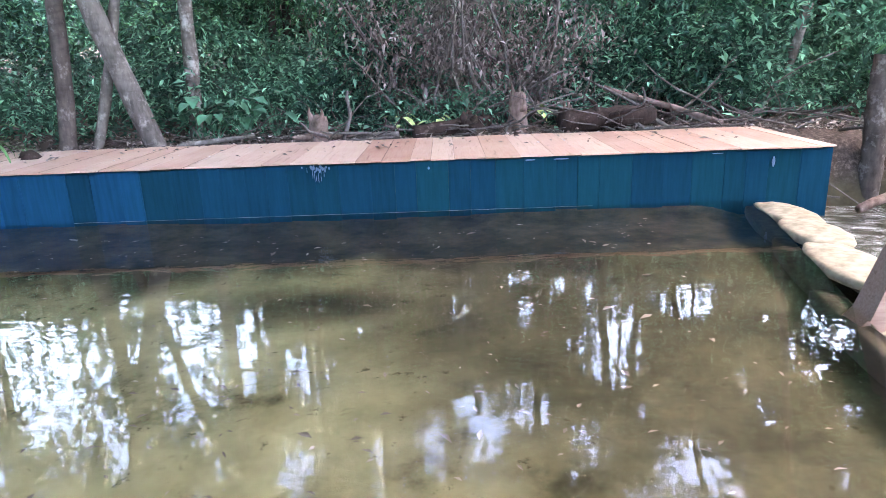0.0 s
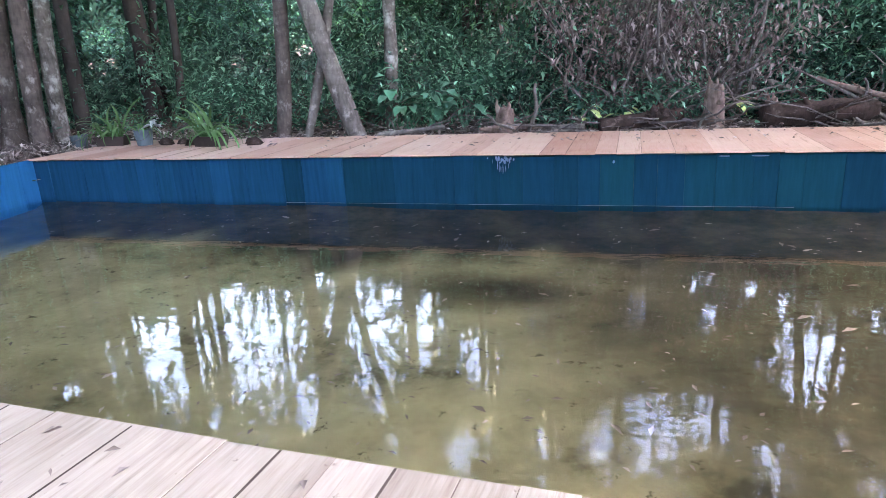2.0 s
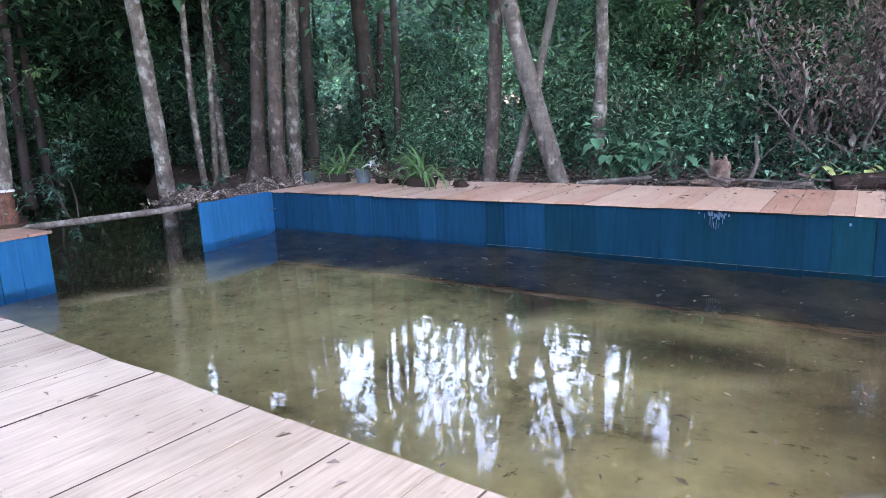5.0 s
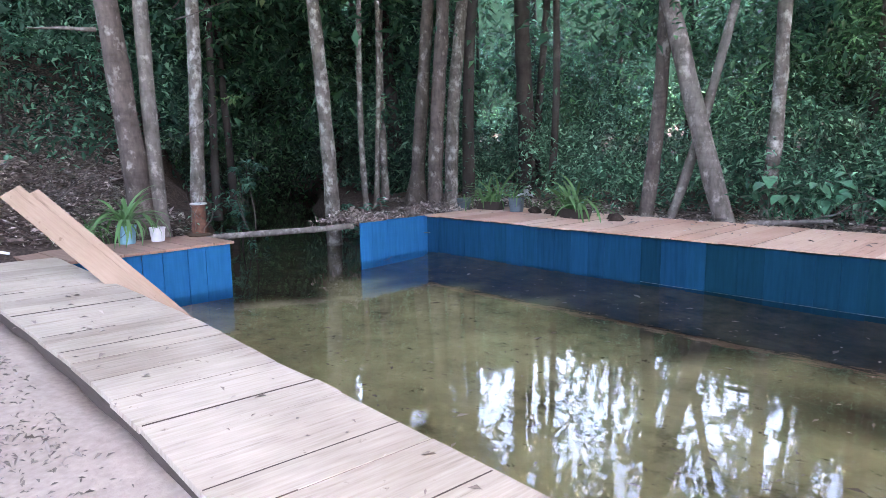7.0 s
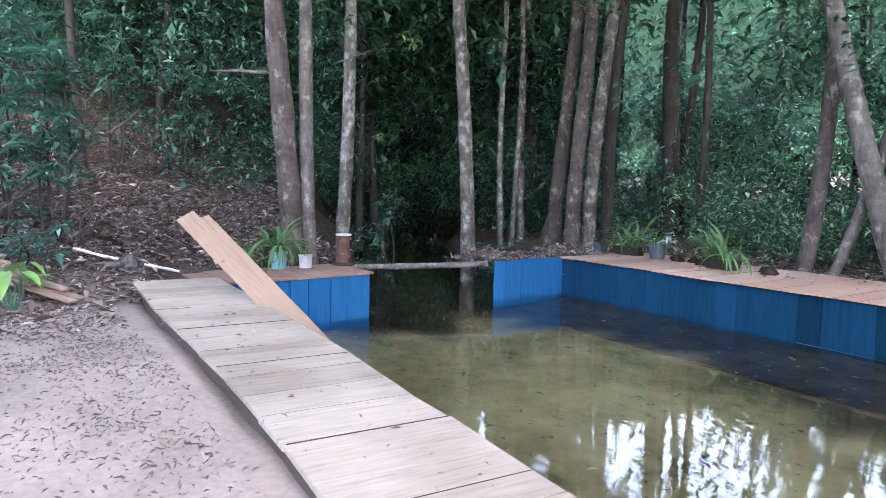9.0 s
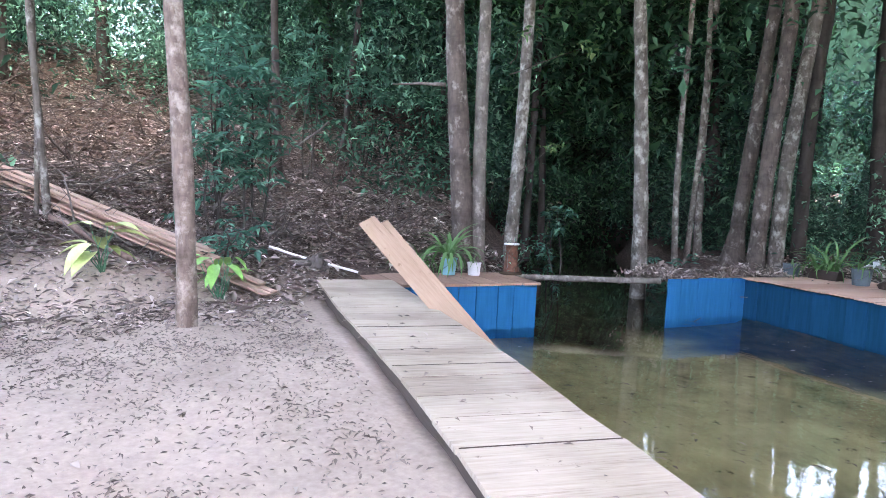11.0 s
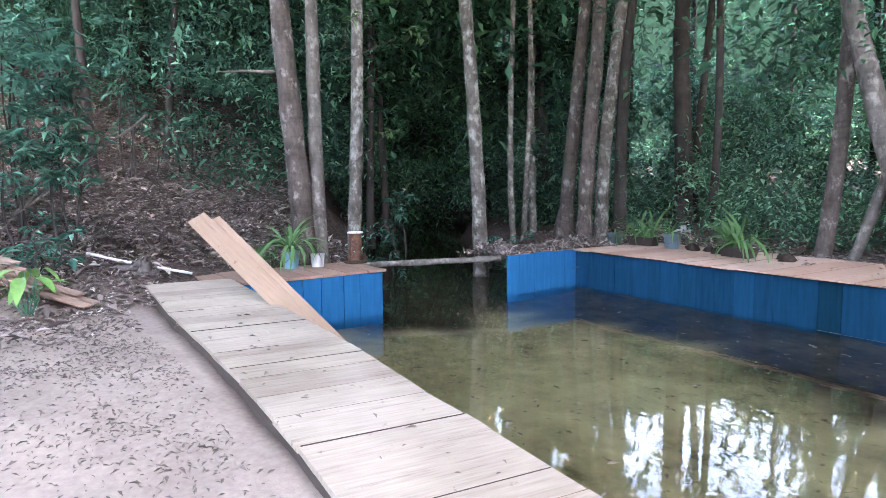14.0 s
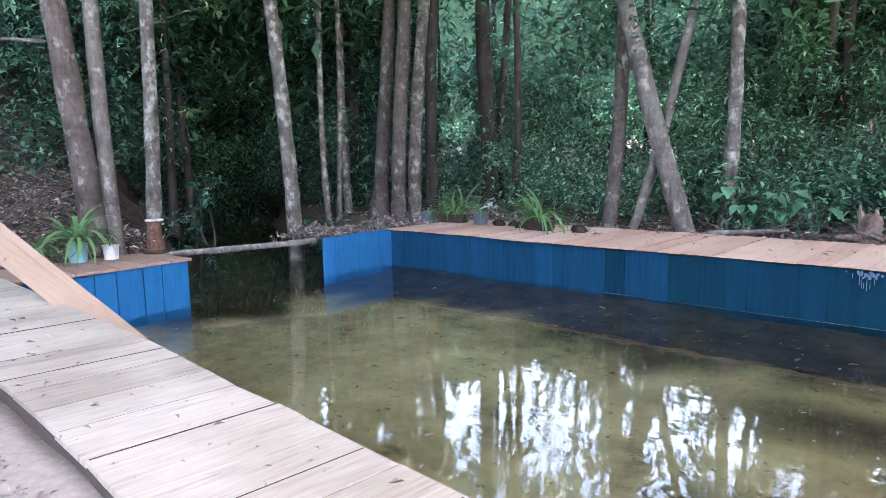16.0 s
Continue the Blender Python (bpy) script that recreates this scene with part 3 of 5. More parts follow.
tree("slender_tree", (13.33, 9.44, 0.9), (-0.031, 0.007), 0.078, BARK_FAR, "thin dim tree beyond the logs", seed=30, crown=400)
tree("slender_tree", (14.55, 8.09, 0.85), (0.201, -0.068), 0.103, BARK_FAR, "leaning dim tree beyond the logs", seed=31, crown=400)
tree("slender_tree", (16.12, 5.31, 0.72), (0.162, -0.084), 0.097, BARK_PALE, "pale leaning tree beyond the weir", seed=32, crown=400)
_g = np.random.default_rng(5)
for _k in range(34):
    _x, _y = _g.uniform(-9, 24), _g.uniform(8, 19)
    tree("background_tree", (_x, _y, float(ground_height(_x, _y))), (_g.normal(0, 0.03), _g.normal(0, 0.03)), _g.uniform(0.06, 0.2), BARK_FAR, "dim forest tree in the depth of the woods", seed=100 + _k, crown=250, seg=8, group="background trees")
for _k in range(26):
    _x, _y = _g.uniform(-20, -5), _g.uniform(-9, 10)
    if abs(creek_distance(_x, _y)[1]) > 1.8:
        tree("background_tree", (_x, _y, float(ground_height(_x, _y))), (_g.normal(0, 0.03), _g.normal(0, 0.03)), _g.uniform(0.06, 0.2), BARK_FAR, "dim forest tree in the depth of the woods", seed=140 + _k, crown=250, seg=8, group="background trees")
# Unseen trees behind the viewpoint, added for light and reflections.
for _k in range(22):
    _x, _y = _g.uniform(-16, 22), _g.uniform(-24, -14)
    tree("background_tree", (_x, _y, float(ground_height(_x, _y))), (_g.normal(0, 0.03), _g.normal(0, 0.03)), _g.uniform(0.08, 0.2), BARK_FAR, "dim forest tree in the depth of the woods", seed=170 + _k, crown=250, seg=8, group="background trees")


# ---------------------------------------------------------------- undergrowth and canopy
def belt(seed, n_clumps, leaves, region, height, spread, flat=0.8):
    """Leaf places in clumps: region(g) gives a plan place or None, height(x, y) the tallest growth there."""
    g = np.random.default_rng(seed)
    out = []
    while len(out) < n_clumps:
        x, y = region(g)
        if x is None:
            continue
        lo, hi = height(x, y)
        z = float(ground_height(x, y)) + g.uniform(lo, hi)
        s = spread * g.uniform(0.5, 1.5)
        p = g.normal(0, 1, (leaves, 3)) * (s, s, s * flat) + (x, y, z)
        out.append(p)
    p = np.concatenate(out)
    return p[p[:, 2] > ground_height(p[:, 0], p[:, 1]) + 0.03]


def north(g):
    x, y = g.uniform(-8, 26), 3.7 + abs(g.normal(0, 4.5))
    return (None, None) if 7.6 < x < 13.5 and y < 4.6 else (x, y)


def west(g):
    x, y = g.uniform(-22, -3.0), g.uniform(-6, 14)
    a, s = creek_distance(x, y)
    return (None, None) if (abs(s) < 1.7 and a < 24) or (y < 3 and x > -4.2) else (x, y)


def hill_depth(x, y):
    return -(x - 1.0) * 0.928 - (y + 8.5) * 0.371


def hillside(g):
    x, y = g.uniform(-20, -1.5), g.uniform(-20, -5)
    d = hill_depth(x, y)
    return (x, y) if d > 8.5 or (d > 7 and g.uniform() < 0.15) else (None, None)


def stuff(name, pts, size, material, seed, label, **kw):
    return tagged(leaf_mesh(name, open_gaps(pts), size, material, seed, **kw), label, "plants", kind="stuff")


def rising(x, y):
    return 0.05, 0.7 + 0.55 * max(0, y - 3.6)


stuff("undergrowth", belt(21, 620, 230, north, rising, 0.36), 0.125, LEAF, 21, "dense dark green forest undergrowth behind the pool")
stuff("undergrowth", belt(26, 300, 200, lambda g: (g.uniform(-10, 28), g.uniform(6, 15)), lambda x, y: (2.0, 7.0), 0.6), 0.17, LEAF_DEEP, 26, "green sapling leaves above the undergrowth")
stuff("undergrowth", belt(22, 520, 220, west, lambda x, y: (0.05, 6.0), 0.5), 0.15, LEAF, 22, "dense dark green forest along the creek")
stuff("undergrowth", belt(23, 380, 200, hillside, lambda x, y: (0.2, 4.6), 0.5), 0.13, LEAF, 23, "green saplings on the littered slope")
# Unseen growth behind the viewpoint, kept low to let light in.
stuff("undergrowth", belt(24, 200, 150, lambda g: (g.uniform(-12, 28), -14 - abs(g.normal(0, 5))), lambda x, y: (0.1, 3.5), 0.9), 0.28, LEAF, 24, "unseen green forest edge added behind the sandy bank")
# Mostly unseen; its height is set to hold back low light from the east.
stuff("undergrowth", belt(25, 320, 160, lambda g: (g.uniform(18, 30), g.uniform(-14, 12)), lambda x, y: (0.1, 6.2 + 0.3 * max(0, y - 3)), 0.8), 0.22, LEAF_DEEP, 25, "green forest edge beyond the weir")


def sector(g, a0, a1, r0, r1):
    """A plan place between two azimuths (degrees left of north) seen from the bank."""
    a, r = radians(g.uniform(a0, a1)), g.uniform(r0, r1)
    return LOW[0] - r * math.sin(a), LOW[1] + r * math.cos(a)


def canopy(seed, n, leaves, place, zlo, zhi, spread, size, label, material=LEAF_HIGH):
    p = open_gaps(belt(seed, n, leaves, place, lambda x, y: (zlo, zhi), spread, 0.6))
    return stuff("canopy", p, size, material, seed, label)


canopy(31, 880, 390, lambda g: sector(g, -42, 97, 17, 27), 4.0, 22.0, 1.15, 0.27, "high green canopy across the pool")
# Unseen canopy behind the viewpoint, kept sparse to let light in.
canopy(32, 90, 240, lambda g: sector(g, 115, 235, 19, 32), 4.0, 12.0, 1.3, 0.4, "unseen high canopy added behind the bank")
# Out of view: cover and openings here set the light on the clearing.
def overhead(g):
    x, y = g.uniform(-14, 28), g.uniform(-20, 16)
    return (None, None) if (x > 19 and y < 8) or (x < 1.5 and y < -8.5) or y > 3.5 or (0 < x and -13 < y < 2 and g.uniform() < 0.04) else (x, y)


canopy(33, 460, 220, overhead, 12.0, 17.0, 1.5, 0.5, "unseen green canopy overhead, holding back sky light")


# Crowns above the view, added to block light from the east.
canopy(41, 34, 220, lambda g: (g.uniform(14, 22), g.uniform(-1.5, 9)), 6.5, 12.0, 1.0, 0.3, "unseen crowns added to dim the light beyond the weir")
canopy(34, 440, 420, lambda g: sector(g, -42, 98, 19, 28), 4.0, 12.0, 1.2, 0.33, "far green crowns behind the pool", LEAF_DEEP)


canopy(43, 9, 70, lambda g: sector(g, 26, 38, 9.8, 11.6), 2.9, 4.2, 0.28, 0.15, "bright leafy twigs by the far planks")
# Crowns above the view, added to cast shade on the hillside.
canopy(44, 22, 220, lambda g: (g.uniform(-9, -1), g.uniform(-8.5, -3.5)), 7.5, 12.0, 1.0, 0.24, "unseen crowns added to shade the creek bank")
canopy(38, 14, 90, lambda g: sector(g, 22, 43, 10.5, 14.5), 3.3, 5.6, 0.38, 0.17, "leafy boughs hanging over the far planks")
stuff("undergrowth", belt(39, 150, 210, lambda g: (g.uniform(11.6, 21), g.uniform(5.2, 10)), lambda x, y: (0.1, 4.8), 0.5), 0.14, LEAF, 39, "dark green thicket beyond the log heap")


stuff("undergrowth", belt(42, 60, 130, lambda g: (g.uniform(13.4, 19), g.uniform(3.3, 6.5)), lambda x, y: (0.1, 2.0), 0.35), 0.15, LEAF, 42, "bushy green plants beyond the end of the wall")


stuff("undergrowth", belt(46, 70, 70, lambda g: (g.uniform(7.3, 12.2), g.uniform(3.4, 4.4)), lambda x, y: (0.03, 0.45), 0.2), 0.12, LEAF, 46, "low green seedlings in front of the dry brush")


def creek_cover(g):
    d = (CREEK_B - CREEK_A).normalized()
    u, s = g.uniform(5, 26), g.normal(0, 2.2)
    return CREEK_A.x + d.x * u - d.y * s, CREEK_A.y + d.y * u + d.x * s


canopy(35, 62, 300, creek_cover, 4.4, 8.5, 0.9, 0.16, "dark leaves arching over the creek")


def creek_end(g):
    d = (CREEK_B - CREEK_A).normalized()
    u, s = g.uniform(18.5, 27), g.normal(0, 3)
    return CREEK_A.x + d.x * u - d.y * s, CREEK_A.y + d.y * u + d.x * s


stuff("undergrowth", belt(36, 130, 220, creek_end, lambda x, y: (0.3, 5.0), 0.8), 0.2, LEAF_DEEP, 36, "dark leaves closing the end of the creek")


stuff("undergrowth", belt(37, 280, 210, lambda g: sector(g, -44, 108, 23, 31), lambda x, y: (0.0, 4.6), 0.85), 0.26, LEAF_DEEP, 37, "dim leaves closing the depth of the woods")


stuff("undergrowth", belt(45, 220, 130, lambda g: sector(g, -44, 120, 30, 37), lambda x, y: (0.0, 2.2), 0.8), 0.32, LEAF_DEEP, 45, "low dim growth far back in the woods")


def far_woods():
    """A rising belt of distant woods closing the view, with an uneven top; lower to the east."""
    g = np.random.default_rng(9)
    V, F, n = [], [], 240
    for k in range(n):
        a = 2 * math.pi * k / n
        r = 76 + 3.0 * math.sin(5 * a) + g.normal(0, 1.0)
        x, y = 9 - r * math.sin(a), -8 + r * math.cos(a)
        deg = math.degrees(a) - 360 * (a > math.pi)
        top = (24.2 if -44 < deg < 95 else 13.5 if 95 <= deg < 135 else 9.0) + 1.0 * math.sin(7 * a) + g.normal(0, 0.8)
        for z in (-2.0, top * 0.35, top * 0.7, top):
            V.append((x + g.normal(0, 0.5), y + g.normal(0, 0.5), z))
    for k in range(n):
        m = (k + 1) % n
        for j in (0, 1, 2):
            F.append((4 * k + j, 4 * m + j, 4 * m + j + 1, 4 * k + j + 1))
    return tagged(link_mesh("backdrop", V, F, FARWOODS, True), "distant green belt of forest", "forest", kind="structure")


# Near-black green: the shade inside the woods is put into the shell's colour.
FARWOODS = plain("shaded_distant_woods", (0.0055, 0.0185, 0.0115), 0.95, 0.05, 0.95, 2.6)
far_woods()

# ---------------------------------------------------------------- litter and twigs
def litter(name, n, size, place, material, seed, label, lift=0.015, tilt=0.3, spread=0.4):
    """Single leaves: place(g) gives x, y and a height or None, or a whole array of ground places when asked for n."""
    g = np.random.default_rng(seed)
    if place is slope_places:
        pts = place(g, n)
    else:
        pts = []
        while len(pts) < n:
            x, y, z = place(g)
            if x is not None:
                pts.append((x, y, (float(ground_height(x, y)) if z is None else z) + g.uniform(0, 0.02)))
        pts = np.array(pts)
    pts[:, 2] += lift
    return tagged(leaf_mesh(name, pts, size, material, seed, droop=0.0, spread=spread, width=0.36, tilt=tilt), label, "leaves", kind="stuff")


def slope_places(g, n):
    x, y = g.uniform(-12, 2.4, 4 * n), g.uniform(-15.5, -3.4, 4 * n)
    d = hill_depth(x, y)
    z = ground_height(x, y)
    ok = (d > -0.5 - 1.5 * (y > -5.5)) & (g.uniform(0, 1, 4 * n) < 1.15 - 0.06 * d) & ~((d < 2.2) & (g.uniform(0, 1, 4 * n) < 0.62 + 0.25 * (y < -8.8)))
    ok &= (z > 0.3) & ~((x > -0.7) & (y > -7.0))
    return np.stack([x, y, z + g.uniform(0, 0.02, 4 * n)], 1)[ok][:n]


def strip_place(g):
    x, y = g.uniform(-4, 17), 2.3 + abs(g.normal(0, 1.1))
    return x, y, None


def sand_place(g):
    if g.uniform() < 0.6:
        k = g.integers(0, 44)
        c = np.random.default_rng(int(k) + 400)
        x, y = c.uniform(2, 9), c.uniform(-11.0, -7.7)
        x, y = x + g.normal(0, 0.3), y + g.normal(0, 0.18)
    else:
        x, y = g.uniform(0.8, 10), g.uniform(-12.5, -7.62)
    return (x, y, None) if y < -7.62 else (None, None, None)


def edge_place(g):
    x, y = 2.2 - abs(g.normal(0, 0.9)) + 0.25 * g.normal(), g.uniform(-12, -7.7)
    return x + (y + 8) * -0.15, y, None


LITTER = leafy("fallen_brown_leaves", (0.07, 0.054, 0.048), (0.29, 0.228, 0.206), (0.62, 0.54, 0.51), 0.1)
LITTER_DARK = leafy("dark_fallen_leaves", (0.12, 0.09, 0.076), (0.23, 0.176, 0.15), (0.46, 0.385, 0.34), 0.05)
litter("leaf_litter", 78000, 0.095, slope_places, LITTER, 51, "thick brown leaf litter over the slope")
litter("leaf_litter", 9000, 0.1, strip_place, LITTER, 52, "brown leaf litter behind the plank walk")
LITTER_SAND = leafy("small_dull_brown_leaves", (0.1, 0.078, 0.068), (0.2, 0.16, 0.142), (0.34, 0.29, 0.26), 0.05)
litter("leaf_litter", 10500, 0.031, sand_place, LITTER_SAND, 53, "small dark leaves scattered on the sand", 0.004, 0.3, 0.3)
litter("leaf_litter", 2800, 0.042, sand_place, LITTER_SAND, 59, "curled brown leaves scattered on the sand", 0.006, 0.45, 0.25)
litter("leaf_litter", 1900, 0.07, edge_place, LITTER, 54, "brown leaves gathering at the foot of the slope")
litter("leaf_litter", 80, 0.045, lambda g: (g.uniform(1.3, 10), g.uniform(-7.5, -6.7), 0.695), LITTER_DARK, 55, "few small dark leaves on the deck planks", 0.002, 0.12)
litter("leaf_litter", 160, 0.07, lambda g: (g.uniform(0, 14), g.uniform(0.9, 2.4), 0.695), LITTER, 56, "dry leaves on the far planks", 0.004)
litter("sunken_leaves", 700, 0.06, lambda g: (g.uniform(1, 12.3), g.uniform(-6.6, 0), None), LITTER_DARK, 58, "dark sunken leaves on the pool bed", 0.01, 0.15)


def heap_place(g):
    x, y = -0.12 - abs(g.normal(0, 0.55)), g.uniform(-1.6, 1.5)
    return x, y, 0.56 + 0.28 * math.exp(-((x + 0.5) / 0.45) ** 2) * (0.75 + 0.25 * math.sin(3 * y)) * g.uniform(0.4, 1.0)


litter("leaf_litter", 5200, 0.085, heap_place, LITTER, 57, "brown leaves heaped behind the wing wall", 0.01, 0.5)

TWIG = bark("grey_dead_twigs", (0.05, 0.044, 0.042), (0.15, 0.132, 0.127), (0.32, 0.3, 0.29), 0.6, 3.0)
DEADWOOD = bark("weathered_dead_wood", (0.07, 0.045, 0.04), (0.22, 0.16, 0.14), (0.36, 0.3, 0.27), 0.62, 2.0)
REDWOOD = bark("dark_red_rotten_log", (0.014, 0.01, 0.009), (0.05, 0.033, 0.029), (0.17, 0.13, 0.118), 0.64, 2.4)


def twigs(name, seed, n, place, length, thick, rise, label):
    g = np.random.default_rng(seed)
    many = []
    while len(many) < n:
        x, y = place(g)
        if x is None:
            continue
        a, L = g.uniform(0, 6.28), length * g.lognormal(0, 0.4)
        z = float(ground_height(x, y)) + g.uniform(0, 0.15)
        e = Vector((x + L * math.cos(a) * 0.9, y + L * math.sin(a) * 0.9, z + L * abs(g.normal(0, rise))))
        e.z = max(e.z, float(ground_height(e.x, e.y)) + 0.03)
        p = bent((x, y, z), e, 4, 0.12 * L, int(g.integers(1e6)))
        r = thick * g.lognormal(0, 0.4)
        many.append((p, [r, r * 0.9, r * 0.75, r * 0.55, r * 0.3], 5))
    return tagged(tubes(name, many, TWIG), label, "twigs", kind="stuff")


def on_slope(g):
    x, y = g.uniform(-11, 1.5), g.uniform(-15, -4.6)
    return (x, y) if 0.9 < hill_depth(x, y) < 10 and not (x > -0.9 and y > -7.2) else (None, None)


twigs("fallen_twigs", 61, 900, on_slope, 0.9, 0.0085, 0.4, "tangle of grey dead twigs on the slope")
def upper_slope(g):
    x, y = g.uniform(-9, 0), g.uniform(-15, -7)
    return (x, y) if 3.5 < hill_depth(x, y) < 8.5 else (None, None)


twigs("fallen_twigs", 65, 240, upper_slope, 1.2, 0.011, 0.3, "thick tangle of grey dead branches below the crest")
twigs("fallen_twigs", 62, 280, lambda g: (g.uniform(7, 15.5), g.uniform(2.6, 4.6)), 1.0, 0.014, 0.35, "grey dead branches heaped behind the far planks")
twigs("fallen_twigs", 66, 110, lambda g: (-0.2 - abs(g.normal(0, 0.4)), g.uniform(-1.5, 1.6)), 0.6, 0.008, 0.4, "thin dead twigs in the heap behind the wing wall")
twigs("fallen_twigs", 63, 60, lambda g: (g.uniform(-3, 7), g.uniform(2.6, 3.6)), 0.8, 0.01, 0.2, "thin dead twigs along the far planks")
twigs("fallen_twigs", 64, 90, lambda g: (g.uniform(14.6, 19), g.uniform(-1.5, 4)), 1.2, 0.016, 0.2, "dead sticks on the bank beyond the weir")


# ---------------------------------------------------------------- logs, stumps and the dry brush pile
def log(name, a, b, r0, r1, material, label, seed, category="log", stubs=0):
    """A fallen log with broken ends and a few stubs; a rests on the ground."""
    t = thing(name, a, label, category)
    rel = Vector(b) - Vector(a)
    p = bent((0, 0, 0), rel, 10, 0.07, seed)
    r = [(r0 + (r1 - r0) * i / 10) * (1 + 0.12 * math.sin(2.3 * i + seed)) for i in range(11)]
    tube("trunk", p, r, material, t, 14, 0.2 if r0 > 0.1 else 0.1, seed)
    g = np.random.default_rng(seed)
    for _ in range(stubs):
        q = p[int(g.integers(2, 9))]
        tube("branch", bent(q, q + Vector((g.normal(0, 0.25), g.normal(0, 0.25), g.uniform(0.1, 0.45))), 4, 0.05, seed), [r1 * 0.5, r1 * 0.4, r1 * 0.3, r1 * 0.22, r1 * 0.1], material, t, 6, 0.1, seed)
    return t


def stump(name, place, h, r, label, seed, material):
    """A torn stump: a lumpy base with jagged upright splinters and roots."""
    t = thing(name, place, label, "stump")
    g = np.random.default_rng(seed)
    tube("base", [(0, 0, -0.1), (0, 0, 0.08), (0.02, 0, h * 0.3), (0.03, 0.02, h * 0.55), (0.05, 0.02, h * 0.75)], [r * 1.4, r, r * 0.82, r * 0.7, r * 0.5], material, t, 14, 0.25, seed)
    for k in range(7):
        a = g.uniform(0, 6.28)
        b = Vector((math.cos(a) * r * 0.45, math.sin(a) * r * 0.45, h * 0.45))
        tube("splinter", bent(b, b + Vector((g.normal(0, 0.04), g.normal(0, 0.04), h * g.uniform(0.15, 0.55))), 4, 0.02, k), [r * 0.4, r * 0.36, r * 0.28, r * 0.16, 0.01], material, t, 6, 0.3, seed + k)
    for k in range(5):
        a = g.uniform(0, 6.28)
        tube("root", bent((math.cos(a) * r * 0.6, math.sin(a) * r * 0.6, 0.12), (math.cos(a) * r * 3.2, math.sin(a) * r * 2.6, g.uniform(-0.02, 0.2)), 5, 0.08, k), [r * 0.35, r * 0.3, r * 0.22, r * 0.15, r * 0.1, 0.012], material, t, 6, 0.15, seed + k)
    return t


stump("torn_stump", (7.4, 2.85, 0.6), 0.62, 0.2, "torn grey-brown stump with roots behind the planks", 3, DEADWOOD)
stump("torn_stump", (10.75, 3.1, 0.6), 0.95, 0.2, "upright splintered reddish stump in the brush", 8, DEADWOOD)
stump("torn_stump", (11.55, 3.0, 0.6), 0.6, 0.15, "jagged pale stump beside the red log", 12, DEADWOOD)
stump("torn_stump", (10.0, 3.2, 0.6), 0.45, 0.3, "low mossy root mass in the brush", 15, REDWOOD)
log("fallen_log", (7.75, 3.1, 0.68), (8.75, 2.95, 0.72), 0.07, 0.05, BARK_PALE, "pale fallen log behind the planks", 2)
log("fallen_log", (5.1, 2.75, 0.66), (6.3, 3.0, 0.76), 0.05, 0.035, BARK_PALE, "thin pale branch lying behind the planks", 5)
log("fallen_log", (11.45, 2.85, 0.82), (13.0, 3.0, 0.9), 0.19, 0.15, REDWOOD, "dark red rotten log behind the planks", 6, stubs=2)
log("fallen_log", (9.0, 2.9, 0.7), (10.3, 3.3, 0.85), 0.13, 0.1, REDWOOD, "brown rotten log at the foot of the brush", 7, stubs=2)
log("fallen_log", (12.6, 3.6, 0.75), (11.2, 4.6, 1.55), 0.07, 0.05, BARK_PALE, "pale dead limb propped on the logs", 9, stubs=2)
log("fallen_log", (14.2, 3.0, 0.68), (12.4, 3.9, 1.3), 0.06, 0.045, DEADWOOD, "dead limb across the log heap", 10, stubs=1)
log("fallen_log", (7.85, 2.75, 0.6), (7.95, 2.85, 1.45), 0.035, 0.025, TWIG, "upright thin dead stick behind the planks", 14)
log("fallen_log", (12.9, 3.4, 0.6), (12.95, 3.45, 1.3), 0.03, 0.02, TWIG, "upright thin dead stick in the log heap", 16)
log("fallen_log", (14.6, -0.3, -0.05), (17.2, 0.6, 0.45), 0.06, 0.05, DEADWOOD, "fallen branch lying beyond the weir", 17)

_g = np.random.default_rng(23)
for _k in range(11):
    _x, _y = _g.uniform(8.6, 13.6), _g.uniform(3.0, 4.3)
    log("dead_limb", (_x, _y, 0.66), (_x + _g.normal(0, 1.1), _y + _g.normal(0.3, 0.4), _g.uniform(0.9, 2.0)), _g.uniform(0.02, 0.04), 0.012, BARK_PALE if _k % 2 else TWIG, "bare grey dead limb propped in the log heap", 70 + _k, "branch", stubs=3)


def brush_pile():
    t = thing("brush_pile", (9.95, 4.9, 0.6), "heap of dry brown branches with withered leaves", "brush")
    g = np.random.default_rng(8)
    tips = []
    for k in range(80):
        a = Vector((g.normal(0, 0.8), g.normal(0, 0.5), g.uniform(0, 0.5)))
        b = a + Vector((g.normal(0, 0.75), g.normal(-0.15, 0.6), g.uniform(0.8, 4.0)))
        p = bent(a, b, 6, 0.25, k)
        r = g.uniform(0.012, 0.04)
        tube("branch", p, [r, r * 0.9, r * 0.8, r * 0.65, r * 0.5, r * 0.35, r * 0.2], TWIG if k % 3 else BARK_PALE, t, 6, 0.1, k)
        tips += p[2:]
    tips = np.array([tuple(q) for q in tips])
    pts = tips[g.integers(0, len(tips), 9500)] + g.normal(0, 1, (9500, 3)) * (0.3, 0.26, 0.26)
    leaf_mesh("dry_leaves", pts[pts[:, 2] > 0.3], 0.105, LEAF_DRY, 8, droop=0.7, parent=t)


brush_pile()


